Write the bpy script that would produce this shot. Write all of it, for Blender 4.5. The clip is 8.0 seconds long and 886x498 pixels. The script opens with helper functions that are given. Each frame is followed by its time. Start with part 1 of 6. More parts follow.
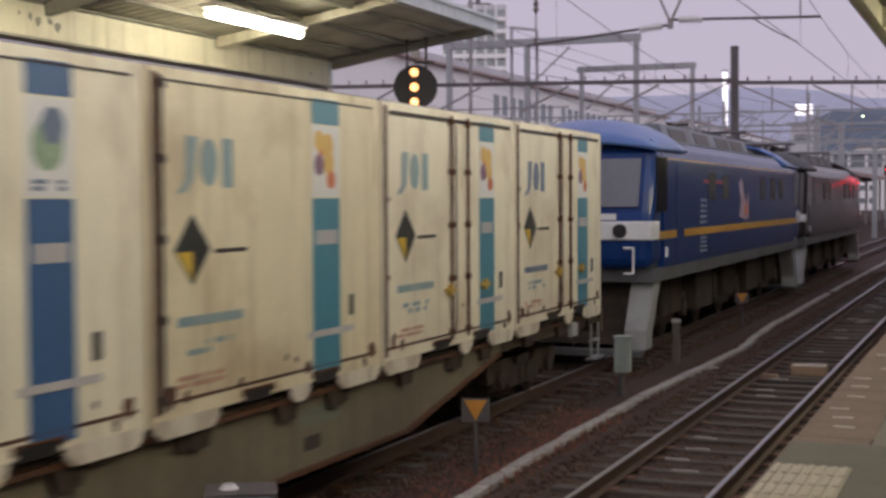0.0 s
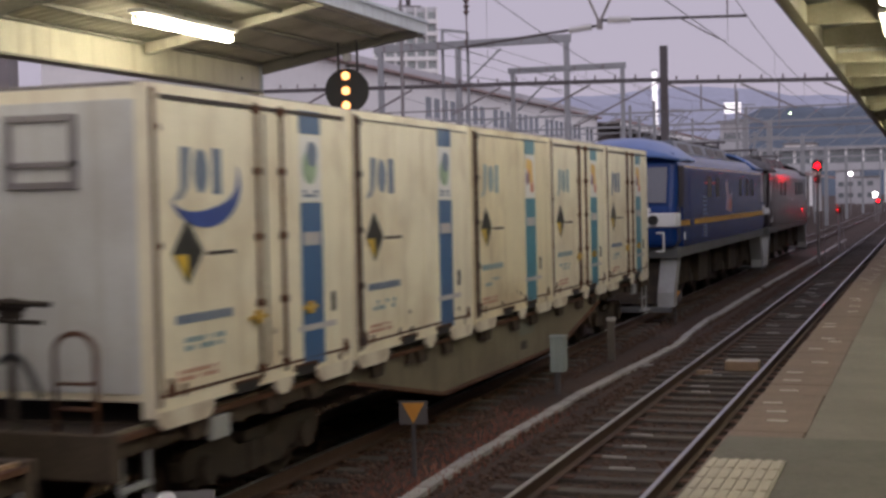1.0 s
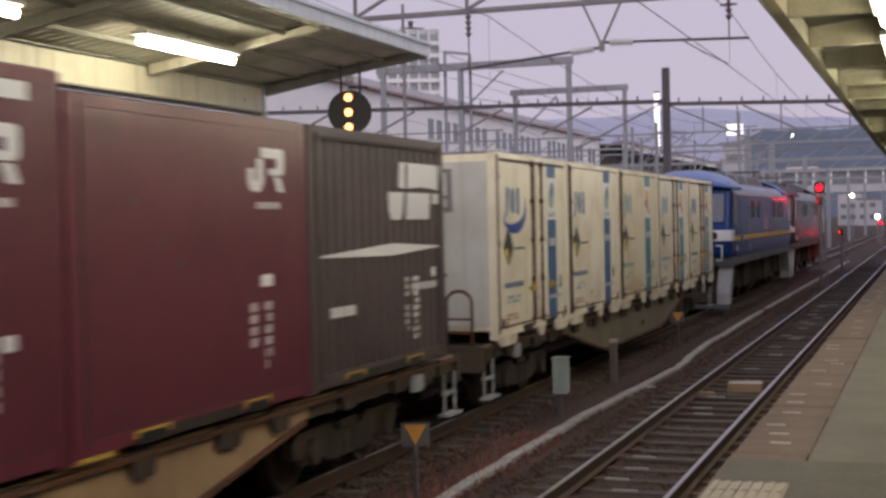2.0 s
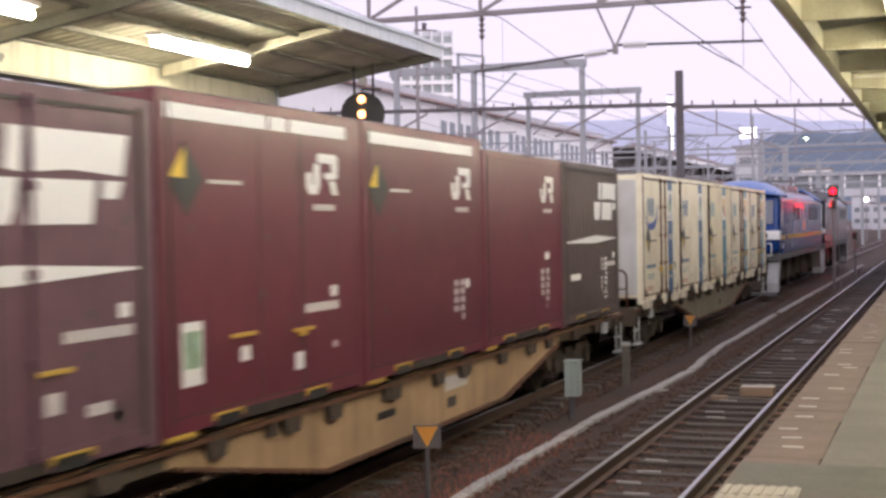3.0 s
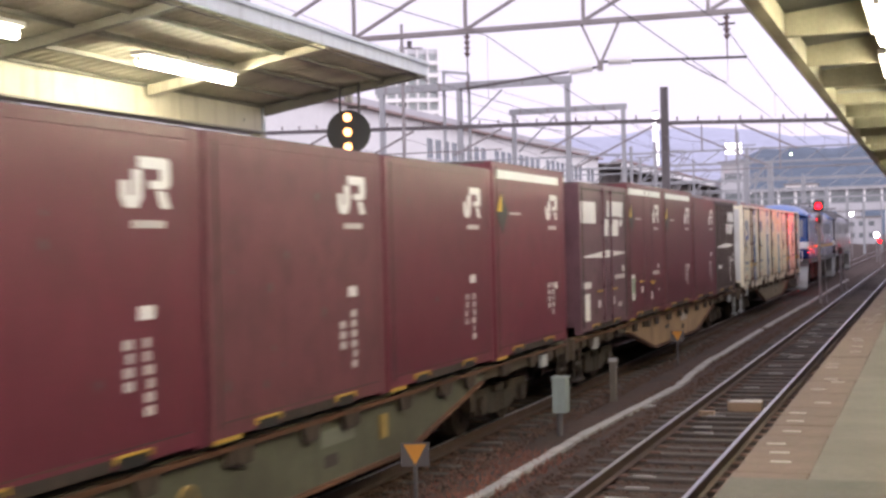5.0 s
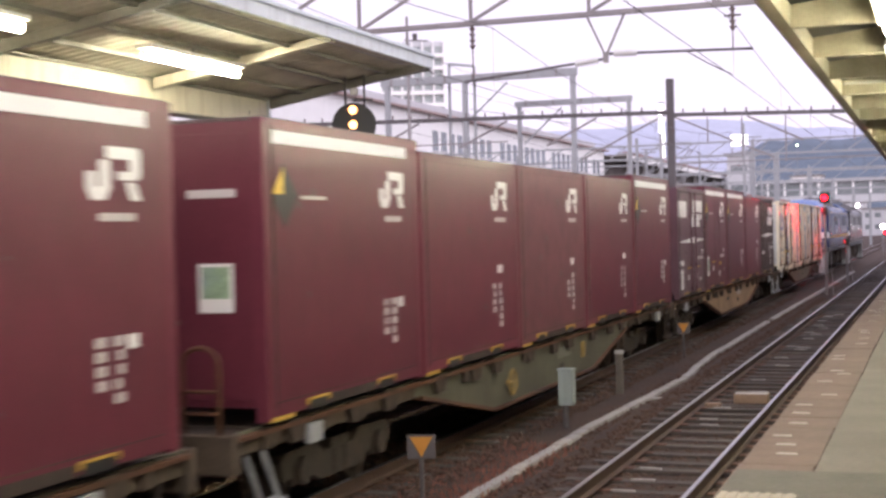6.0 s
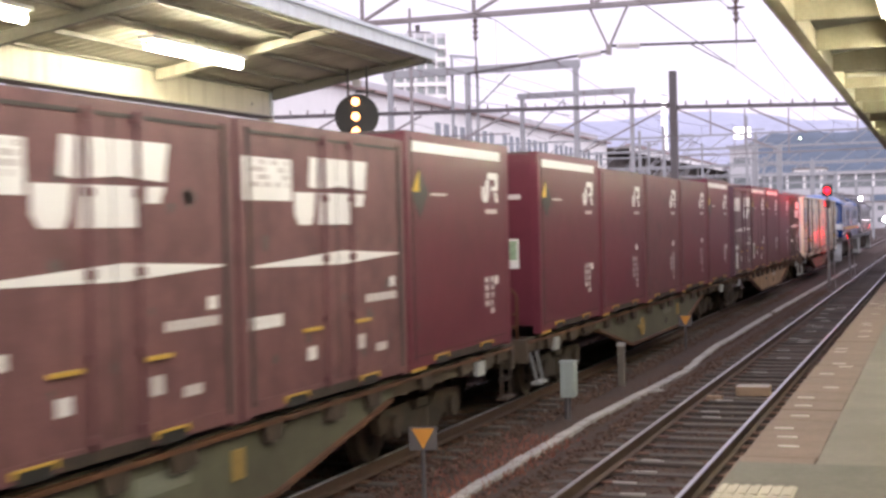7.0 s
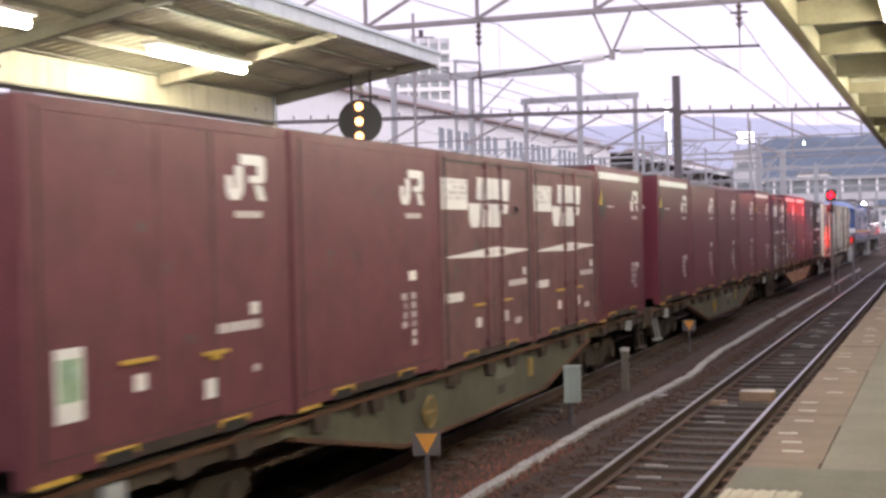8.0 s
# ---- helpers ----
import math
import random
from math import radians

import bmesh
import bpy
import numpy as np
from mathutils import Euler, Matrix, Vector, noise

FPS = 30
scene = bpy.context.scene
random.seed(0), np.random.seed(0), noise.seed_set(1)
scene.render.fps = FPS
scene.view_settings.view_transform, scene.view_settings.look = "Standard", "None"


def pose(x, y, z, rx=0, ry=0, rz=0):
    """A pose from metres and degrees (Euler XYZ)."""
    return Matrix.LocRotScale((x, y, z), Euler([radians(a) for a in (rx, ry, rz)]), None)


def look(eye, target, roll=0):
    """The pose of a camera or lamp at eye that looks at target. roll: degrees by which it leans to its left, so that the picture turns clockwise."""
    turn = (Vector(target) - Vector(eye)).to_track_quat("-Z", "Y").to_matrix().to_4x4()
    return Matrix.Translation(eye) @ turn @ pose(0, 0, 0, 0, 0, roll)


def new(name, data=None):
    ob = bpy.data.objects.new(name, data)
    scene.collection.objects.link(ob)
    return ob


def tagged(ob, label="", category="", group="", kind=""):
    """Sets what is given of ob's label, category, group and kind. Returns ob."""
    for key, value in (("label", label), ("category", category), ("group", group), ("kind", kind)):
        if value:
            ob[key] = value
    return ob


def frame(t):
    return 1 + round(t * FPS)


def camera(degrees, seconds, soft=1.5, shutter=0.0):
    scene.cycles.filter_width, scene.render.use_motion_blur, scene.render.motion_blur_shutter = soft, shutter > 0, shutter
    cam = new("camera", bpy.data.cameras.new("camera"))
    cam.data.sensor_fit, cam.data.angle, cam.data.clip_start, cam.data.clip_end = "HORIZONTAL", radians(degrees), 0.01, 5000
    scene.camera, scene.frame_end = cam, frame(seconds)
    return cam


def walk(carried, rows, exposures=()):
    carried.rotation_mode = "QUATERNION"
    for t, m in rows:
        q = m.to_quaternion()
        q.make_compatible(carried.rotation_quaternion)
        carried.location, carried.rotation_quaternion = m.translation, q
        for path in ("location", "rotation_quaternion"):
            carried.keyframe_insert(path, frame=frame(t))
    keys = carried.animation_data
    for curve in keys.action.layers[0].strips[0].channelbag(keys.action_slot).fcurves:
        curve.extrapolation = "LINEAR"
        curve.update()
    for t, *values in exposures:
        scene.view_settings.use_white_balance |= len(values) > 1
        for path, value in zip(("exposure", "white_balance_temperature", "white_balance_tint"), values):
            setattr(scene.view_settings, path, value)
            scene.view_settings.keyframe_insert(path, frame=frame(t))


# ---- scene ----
# ---------------------------------------------------------------- camera
# x to the right of the line, y along the tracks, z = 0 on the rail heads
cam = camera(35.11, 8.0, soft=2.9, shutter=0.5)
EYE = (0.0, 0.0, 2.571)
AIM = [(0.0, 21.858, -2.001, -0.312), (0.5, 20.030, -2.322, -1.234), (1.0, 19.185, -1.929, -1.275),
       (1.5, 19.046, -1.319, -1.334), (3.0, 19.769, -0.954, -0.988), (3.5, 19.365, -0.889, -0.667),
       (4.0, 18.931, -0.404, -1.103), (4.5, 19.061, -0.201, -1.219), (6.0, 19.456, -0.556, -1.499),
       (6.5, 19.542, -0.677, -1.350), (7.0, 19.558, -0.887, -1.355), (7.5, 19.520, -0.988, -1.338),
       (8.0, 19.696, -0.681, -1.380)]


def aim(yaw, pitch, roll):
    """Camera pose: yaw to the left of the tracks, pitch up, roll that lifts its right side."""
    return pose(*EYE, 90 + pitch, 0, yaw) @ pose(0, 0, 0, 0, 0, roll)


walk(cam, [(t, aim(a, b, c)) for t, a, b, c in AIM],
     exposures=[(0.0, -0.4, 6500, 10), (1.0, -0.52, 6500, 10), (1.6, -0.5, 6500, 10), (2.8, 0.4, 6500, 10),
                (3.5, 0.62, 6500, 10), (4.5, 0.62, 6500, 10), (6.0, 0.72, 6500, 10), (7.0, 0.78, 6500, 10), (8.0, 0.68, 6500, 10)])

# ---------------------------------------------------------------- world and large lights
world = bpy.data.worlds.new("dusk_sky")
scene.world = world
world.use_nodes = True
wn, wl = world.node_tree.nodes, world.node_tree.links
sky = wn.new("ShaderNodeTexSky")
sky.sky_type, sky.sun_disc = "NISHITA", False
sky.sun_elevation, sky.sun_rotation = radians(1.5), radians(200)
sky.air_density, sky.dust_density = 1.2, 1.5
lilac = wn.new("ShaderNodeMixRGB")
lilac.inputs[0].default_value = 0.82
lilac.inputs[2].default_value = (7.5, 6.8, 8.6, 1)
wl.new(sky.outputs[0], lilac.inputs[1])
wl.new(lilac.outputs[0], wn["Background"].inputs[0])
wn["Background"].inputs[1].default_value = 0.11

sun = new("sun", bpy.data.lights.new("sun", "SUN"))
sun.data.energy, sun.data.angle, sun.data.color = 1.2, radians(60), (1.0, 0.95, 0.93)
sun.matrix_world = look((60, -60, 40), (0, 20, 0))


# ---------------------------------------------------------------- materials
def mat(name, color, rough=0.6, metal=0.0, vary=0.25, scale=3.0, grime=(0.06, 0.045, 0.03), dirt=0.0, dirt_scale=1.2,
        bump=0.1, bump_scale=60.0, coat=0.0, spec=0.5, streak=0.0, emit=None, power=0.0, by_object=0.0):
    """Painted or raw surface: base colour with large and small variation, dirt patches, vertical streaks and fine relief."""
    m = bpy.data.materials.new(name)
    m.use_nodes = True
    n, l = m.node_tree.nodes, m.node_tree.links
    b = n["Principled BSDF"]
    b.inputs["Roughness"].default_value, b.inputs["Metallic"].default_value = rough, metal
    b.inputs["Specular IOR Level"].default_value = spec
    b.inputs["Coat Weight"].default_value = coat
    b.inputs["Coat Roughness"].default_value = 0.2
    tc = n.new("ShaderNodeTexCoord")

    def noise_tex(size, detail, stretch=None):
        t = n.new("ShaderNodeTexNoise")
        t.inputs["Scale"].default_value, t.inputs["Detail"].default_value = size, detail
        src = tc.outputs["Object"]
        if stretch:
            mp = n.new("ShaderNodeMapping")
            mp.inputs["Scale"].default_value = stretch
            l.new(src, mp.inputs[0])
            src = mp.outputs[0]
        l.new(src, t.inputs["Vector"])
        return t

    def ramp(src, a, b2):
        r = n.new("ShaderNodeMapRange")
        r.inputs["From Min"].default_value, r.inputs["From Max"].default_value = a, b2
        l.new(src, r.inputs["Value"])
        return r.outputs[0]

    big, small = noise_tex(scale, 5), noise_tex(scale * 9, 6)
    add = n.new("ShaderNodeMath")
    add.operation = "ADD"
    l.new(big.outputs[0], add.inputs[0]), l.new(small.outputs[0], add.inputs[1])
    val = n.new("ShaderNodeMapRange")
    val.inputs["From Min"].default_value, val.inputs["From Max"].default_value = 0.6, 1.4
    val.inputs["To Min"].default_value, val.inputs["To Max"].default_value = 1 - vary, 1 + vary
    l.new(add.outputs[0], val.inputs["Value"])
    value = val.outputs[0]
    if by_object:
        info = n.new("ShaderNodeObjectInfo")
        sp = n.new("ShaderNodeMapRange")
        sp.inputs["To Min"].default_value, sp.inputs["To Max"].default_value = 1 - by_object, 1 + by_object
        l.new(info.outputs["Random"], sp.inputs["Value"])
        mu = n.new("ShaderNodeMath")
        mu.operation = "MULTIPLY"
        l.new(value, mu.inputs[0]), l.new(sp.outputs[0], mu.inputs[1])
        value = mu.outputs[0]
    hsv = n.new("ShaderNodeHueSaturation")
    hsv.inputs["Color"].default_value = (*color, 1)
    l.new(value, hsv.inputs["Value"])
    col = hsv.outputs[0]
    for amount, tex, lo, hi in ((dirt, noise_tex(dirt_scale, 8), 0.48, 0.72),
                                (streak, noise_tex(1.0, 6, (6.0, 6.0, 0.35)), 0.5, 0.75)):
        if amount:
            fac = n.new("ShaderNodeMath")
            fac.operation = "MULTIPLY"
            fac.inputs[1].default_value = amount
            l.new(ramp(tex.outputs[0], lo, hi), fac.inputs[0])
            mix = n.new("ShaderNodeMixRGB")
            mix.inputs[2].default_value = (*grime, 1)
            l.new(fac.outputs[0], mix.inputs[0]), l.new(col, mix.inputs[1])
            col = mix.outputs[0]
    l.new(col, b.inputs["Base Color"])
    if bump:
        bt = noise_tex(bump_scale, 4)
        bu = n.new("ShaderNodeBump")
        bu.inputs["Strength"].default_value, bu.inputs["Distance"].default_value = bump, 0.02
        l.new(bt.outputs[0], bu.inputs["Height"])
        l.new(bu.outputs[0], b.inputs["Normal"])
    if emit:
        b.inputs["Emission Color"].default_value = (*emit, 1)
        b.inputs["Emission Strength"].default_value = power
    return m


def rgb(r, g, b):
    """Linear colour from 0-255 screen values."""
    return tuple(((c / 255 + 0.055) / 1.055) ** 2.4 if c > 10 else c / 255 / 12.92 for c in (r, g, b))


RUST = (0.11, 0.045, 0.02)
M_WHITE = mat("cream_container_paint", (0.92, 0.86, 0.67), 0.38, vary=0.06, dirt=0.38, grime=(0.42, 0.29, 0.16), dirt_scale=1.4,
              streak=0.35, bump=0.04, coat=0.25, by_object=0.05)
M_WHITE2 = mat("yellowed_container_paint", (0.86, 0.775, 0.545), 0.4, vary=0.08, dirt=0.5, grime=(0.34, 0.22, 0.1), streak=0.45, bump=0.04, coat=0.2)
M_ENDWHITE = mat("silver_white_end_paint", (0.62, 0.62, 0.60), 0.4, vary=0.06, dirt=0.3, grime=(0.3, 0.25, 0.18), streak=0.4, bump=0.04)
M_MAROON = mat("maroon_container_paint", (0.138, 0.027, 0.043), 0.42, vary=0.14, dirt=0.3, grime=(0.08, 0.022, 0.028), dirt_scale=1.8, streak=0.3, bump=0.05,
               coat=0.22, spec=0.35, by_object=0.16)
M_MAROON2 = mat("faded_maroon_paint", (0.146, 0.048, 0.058), 0.5, vary=0.16, dirt=0.55, grime=(0.075, 0.03, 0.034), dirt_scale=2.6, streak=0.35, bump=0.06, coat=0.08, spec=0.3)
M_PURPLE = mat("faded_purple_brown_paint", (0.142, 0.074, 0.090), 0.42, vary=0.16, dirt=0.4, grime=(0.06, 0.036, 0.04), dirt_scale=2.2, streak=0.4, bump=0.05, coat=0.1, spec=0.3)
M_PINK = mat("chalky_red_brown_paint", (0.165, 0.076, 0.077), 0.52, vary=0.18, dirt=0.6, grime=(0.07, 0.032, 0.034), dirt_scale=2.6, streak=0.4, bump=0.06, coat=0.08, spec=0.3)
M_GREYBROWN = mat("grey_brown_container_paint", (0.085, 0.06, 0.058), 0.5, vary=0.18, dirt=0.4, grime=(0.05, 0.035, 0.03), streak=0.4, bump=0.06)
M_SKIRTW = mat("rust_stained_cream_skirt", (0.78, 0.72, 0.58), 0.45, vary=0.12, dirt=0.75, grime=(0.22, 0.11, 0.05), dirt_scale=2.2, streak=0.5, bump=0.08)
M_RUST = mat("rusty_steel", RUST, 0.75, vary=0.4, dirt=0.6, grime=(0.04, 0.025, 0.018), bump=0.3)
M_MARK = mat("white_marking_paint", (0.80, 0.79, 0.76), 0.4, vary=0.05, dirt=0.15, grime=(0.4, 0.34, 0.3), bump=0.02)
M_MARKD = mat("dull_marking_paint", (0.56, 0.52, 0.50), 0.5, vary=0.1, dirt=0.3, grime=(0.3, 0.22, 0.2), bump=0.02)
M_TEAL = mat("teal_stripe_paint", (0.075, 0.25, 0.34), 0.4, vary=0.08, dirt=0.2, grime=(0.25, 0.3, 0.26), bump=0.02)
M_BLUE = mat("blue_stripe_paint", (0.055, 0.13, 0.28), 0.4, vary=0.08, dirt=0.2, grime=(0.2, 0.22, 0.24), bump=0.02)
M_SWOOSH = mat("deep_blue_swoosh_paint", (0.03, 0.07, 0.30), 0.4, vary=0.08, dirt=0.1, bump=0.02)
M_GREYBLUE = mat("grey_blue_marking", (0.15, 0.20, 0.29), 0.5, vary=0.1, dirt=0.2, grime=(0.5, 0.45, 0.36), bump=0.02)
M_PALETEAL = mat("pale_teal_marking", (0.27, 0.38, 0.40), 0.5, vary=0.1, dirt=0.2, grime=(0.5, 0.45, 0.36), bump=0.02)
M_PINKMARK = mat("faded_red_marking", (0.55, 0.30, 0.22), 0.5, vary=0.1, dirt=0.3, grime=(0.5, 0.42, 0.3), bump=0.02)
M_FRUIT1 = mat("yellow_picture_print", (0.72, 0.48, 0.13), 0.4, vary=0.12, bump=0.02)
M_FRUIT2 = mat("purple_picture_print", (0.24, 0.12, 0.2), 0.4, vary=0.1, bump=0.02)
M_FRUIT3 = mat("red_picture_print", (0.6, 0.16, 0.06), 0.4, vary=0.1, bump=0.02)
M_GLOBE = mat("green_blue_picture_print", (0.30, 0.42, 0.27), 0.4, vary=0.45, scale=7, dirt=0.6, grime=(0.18, 0.26, 0.42), dirt_scale=4, bump=0.02)
M_BLACK = mat("black_paint", (0.02, 0.02, 0.02), 0.45, vary=0.2, bump=0.03)
M_DIAYEL = mat("yellow_placard_paint", (0.70, 0.46, 0.05), 0.45, vary=0.08, bump=0.02)
M_DARK = mat("dark_seal_and_shadow", (0.055, 0.045, 0.04), 0.7, vary=0.3, dirt=0.5, grime=(0.12, 0.06, 0.03), bump=0.1)
M_BRAKE = mat("dirty_yellow_wheel_paint", (0.30, 0.20, 0.06), 0.6, vary=0.2, dirt=0.5, grime=(0.1, 0.07, 0.04), dirt_scale=4, bump=0.1)
M_YELLOW = mat("yellow_pocket_paint", (0.55, 0.35, 0.06), 0.5, vary=0.15, dirt=0.35, grime=(0.12, 0.07, 0.03), dirt_scale=3, bump=0.05)
M_WAGON1 = mat("grey_wagon_paint", (0.20, 0.175, 0.12), 0.55, vary=0.15, dirt=0.5, grime=(0.10, 0.07, 0.05), streak=0.4, bump=0.08, by_object=0.05)
M_WAGON2 = mat("tan_wagon_paint", (0.42, 0.28, 0.16), 0.5, vary=0.12, dirt=0.45, grime=(0.12, 0.07, 0.04), streak=0.4, bump=0.08)
M_WAGON3 = mat("olive_wagon_paint", (0.100, 0.098, 0.066), 0.55, vary=0.25, dirt=0.65, grime=(0.06, 0.05, 0.035), streak=0.4, bump=0.08)
M_GRIME = mat("caked_brown_dirt", (0.075, 0.054, 0.036), 0.8, vary=0.35, scale=4, dirt=0.6, grime=(0.05, 0.035, 0.025), dirt_scale=3, bump=0.2)
M_UNDER = mat("dusty_gear_and_recess_shade", (0.036, 0.026, 0.018), 0.8, vary=0.35, dirt=0.6, grime=(0.09, 0.055, 0.035), dirt_scale=3, bump=0.3)
M_TREAD = mat("wheel_tread_steel", (0.30, 0.28, 0.26), 0.35, metal=0.9, vary=0.1, bump=0.03)
M_LOCOBLUE = mat("deep_blue_locomotive_paint", (0.008, 0.036, 0.155), 0.22, vary=0.1, dirt=0.25, grime=(0.04, 0.04, 0.05), streak=0.2, bump=0.02, spec=0.3)
M_LOCOROOF = mat("sky_blue_cab_roof_paint", (0.075, 0.16, 0.42), 0.35, vary=0.1, dirt=0.3, grime=(0.08, 0.09, 0.14), bump=0.03, coat=0.3)
M_LOCODARK = mat("dark_grey_locomotive_paint", (0.026, 0.022, 0.026), 0.22, vary=0.15, dirt=0.35, grime=(0.06, 0.045, 0.04), streak=0.3, bump=0.03, spec=0.35)
M_DARKROOF = mat("dark_roof_equipment", (0.05, 0.05, 0.055), 0.6, vary=0.2, dirt=0.4, bump=0.08)
M_LOCOGREY = mat("grey_roof_equipment", (0.20, 0.22, 0.26), 0.5, vary=0.2, dirt=0.5, grime=(0.08, 0.07, 0.07), bump=0.08)
M_SKIRT = mat("grey_skirt_paint", (0.12, 0.125, 0.13), 0.5, vary=0.15, dirt=0.5, grime=(0.07, 0.055, 0.04), bump=0.05)
M_PLOUGH = mat("light_grey_plough_paint", (0.36, 0.37, 0.37), 0.5, vary=0.12, dirt=0.4, grime=(0.12, 0.09, 0.06), bump=0.05)
M_LOCOYEL = mat("amber_line_paint", (0.55, 0.30, 0.04), 0.35, vary=0.06, bump=0.02)
M_LOCOWHITE = mat("white_locomotive_paint", (0.78, 0.79, 0.80), 0.35, vary=0.05, dirt=0.15, grime=(0.4, 0.38, 0.34), bump=0.02)
M_DARKGLASS = mat("black_side_glass", (0.012, 0.013, 0.016), 0.12, vary=0.1, bump=0.0, spec=0.4)
M_GLASS = mat("dark_cab_glass", (0.10, 0.11, 0.13), 0.06, vary=0.1, bump=0.0, spec=0.9, coat=1.0)
M_BALLAST = mat("brown_ballast", (0.058, 0.034, 0.024), 0.95, vary=0.45, scale=5, dirt=0.6, grime=(0.035, 0.026, 0.022), dirt_scale=0.6, bump=0.9, bump_scale=24, by_object=0)
M_STONE = mat("ballast_stone", (0.104, 0.060, 0.042), 0.9, vary=0.5, scale=9, dirt=0.5, grime=(0.05, 0.04, 0.034), dirt_scale=3, bump=0.3)
M_GROUND = mat("dark_yard_ground", (0.06, 0.05, 0.045), 0.95, vary=0.4, scale=0.5, dirt=0.5, grime=(0.03, 0.028, 0.026), dirt_scale=0.1, bump=0.5, bump_scale=8)
M_SLEEPER = mat("weathered_timber_sleeper", (0.072, 0.060, 0.050), 0.8, vary=0.4, scale=4, dirt=0.4, grime=(0.08, 0.06, 0.05), bump=0.4, by_object=0.35)
M_RAIL = mat("rusty_rail_side", (0.075, 0.040, 0.028), 0.7, vary=0.3, dirt=0.3, bump=0.1)
M_RAILTOP = mat("polished_rail_head", (0.42, 0.41, 0.42), 0.33, metal=1.0, vary=0.1, bump=0.02)
M_TROUGH = mat("pale_concrete_trough_lid", (0.40, 0.38, 0.36), 0.85, vary=0.15, scale=4, dirt=0.35, grime=(0.15, 0.12, 0.10), bump=0.2, by_object=0.1)
M_ASPHALT = mat("platform_asphalt", (0.195, 0.180, 0.150), 0.85, vary=0.16, scale=2, dirt=0.35, grime=(0.13, 0.11, 0.09), dirt_scale=0.6, bump=0.3, bump_scale=90)
M_PATCH = mat("grey_screed_patch", (0.135, 0.128, 0.105), 0.85, vary=0.22, scale=3, dirt=0.5, grime=(0.11, 0.095, 0.075), dirt_scale=0.8, bump=0.3, bump_scale=70)
M_CONCRETE = mat("old_concrete", (0.15, 0.13, 0.11), 0.9, vary=0.2, dirt=0.5, grime=(0.09, 0.07, 0.055), streak=0.3, bump=0.25)
M_EDGE = mat("brown_edge_block", (0.185, 0.135, 0.105), 0.85, vary=0.2, scale=4, dirt=0.4, grime=(0.15, 0.10, 0.07), bump=0.25, by_object=0.05)
M_EDGEWHITE = mat("pale_edge_marker", (0.50, 0.46, 0.40), 0.7, vary=0.15, dirt=0.3, bump=0.1)
M_TACTILE = mat("worn_tactile_tile", (0.40, 0.36, 0.29), 0.75, vary=0.12, scale=5, dirt=0.35, grime=(0.25, 0.21, 0.16), bump=0.1, by_object=0.06)
M_WEED = mat("dry_red_brown_weed", (0.30, 0.12, 0.085), 0.9, vary=0.5, scale=4, bump=0.0)
# Pale colour for glints painted on the sleepers.
M_PALEBIT = mat("pale_glint_patch", (0.34, 0.32, 0.30), 0.5, vary=0.3, scale=6, dirt=0.4, bump=0.1)
M_FASCIA = mat("pale_blue_white_fascia", (0.66, 0.71, 0.73), 0.4, vary=0.07, dirt=0.25, grime=(0.26, 0.27, 0.27), streak=0.3, bump=0.03)
M_BEAM = mat("cream_steel_beam", (0.66, 0.62, 0.50), 0.45, vary=0.08, dirt=0.3, grime=(0.3, 0.25, 0.18), streak=0.4, bump=0.04)
M_ROOFSHEET = mat("grey_corrugated_sheet", (0.56, 0.53, 0.44), 0.6, vary=0.15, dirt=0.4, grime=(0.12, 0.10, 0.08), bump=0.05)
# Brown-grey sheet, darkened in colour so the gaps between ribs look dark.
M_DARKSHEET = mat("darkened_roof_sheet", (0.055, 0.05, 0.04), 0.7, vary=0.2, dirt=0.4, grime=(0.06, 0.05, 0.04), bump=0.05)
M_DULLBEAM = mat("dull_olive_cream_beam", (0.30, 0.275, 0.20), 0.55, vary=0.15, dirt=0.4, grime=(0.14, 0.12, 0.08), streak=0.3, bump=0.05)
M_RIB = mat("grey_steel_rib", (0.24, 0.23, 0.20), 0.5, vary=0.15, dirt=0.4, grime=(0.11, 0.09, 0.07), bump=0.05)
M_TUBE = mat("fluorescent_tube", (0.9, 0.9, 0.9), 0.4, vary=0.0, bump=0.0, emit=(1.0, 0.92, 0.66), power=46)
M_FIXTURE = mat("white_lamp_fixture", (0.75, 0.74, 0.70), 0.4, vary=0.05, bump=0.02)
M_SIGLAMP = mat("warm_signal_lens", (0.9, 0.7, 0.5), 0.3, vary=0.0, bump=0.0, emit=(1.0, 0.40, 0.13), power=4.5)
M_RED = mat("red_signal_lens", (0.8, 0.05, 0.05), 0.3, vary=0.0, bump=0.0, emit=(1.0, 0.0004, 0.003), power=38)
# Added lens, turned from view, for red reflections on the train.
M_REDADDED = mat("added_red_lens", (0.8, 0.05, 0.05), 0.3, vary=0.0, bump=0.0, emit=(1.0, 0.0008, 0.004), power=250)
M_LAMPW = mat("white_yard_lamp", (0.9, 0.9, 0.9), 0.3, vary=0.0, bump=0.0, emit=(1.0, 0.9, 0.95), power=40)
M_SIGNGLOW = mat("white_sign_glow", (0.9, 0.9, 0.9), 0.3, vary=0.0, bump=0.0, emit=(1.0, 0.93, 0.97), power=2.2)
M_LAMPG = mat("pale_green_far_lamp", (0.9, 0.9, 0.9), 0.3, vary=0.0, bump=0.0, emit=(0.75, 1.0, 0.6), power=12)
M_STEEL = mat("galvanised_steel", (0.27, 0.25, 0.255), 0.5, metal=0.3, vary=0.15, dirt=0.4, grime=(0.18, 0.15, 0.13), bump=0.05)
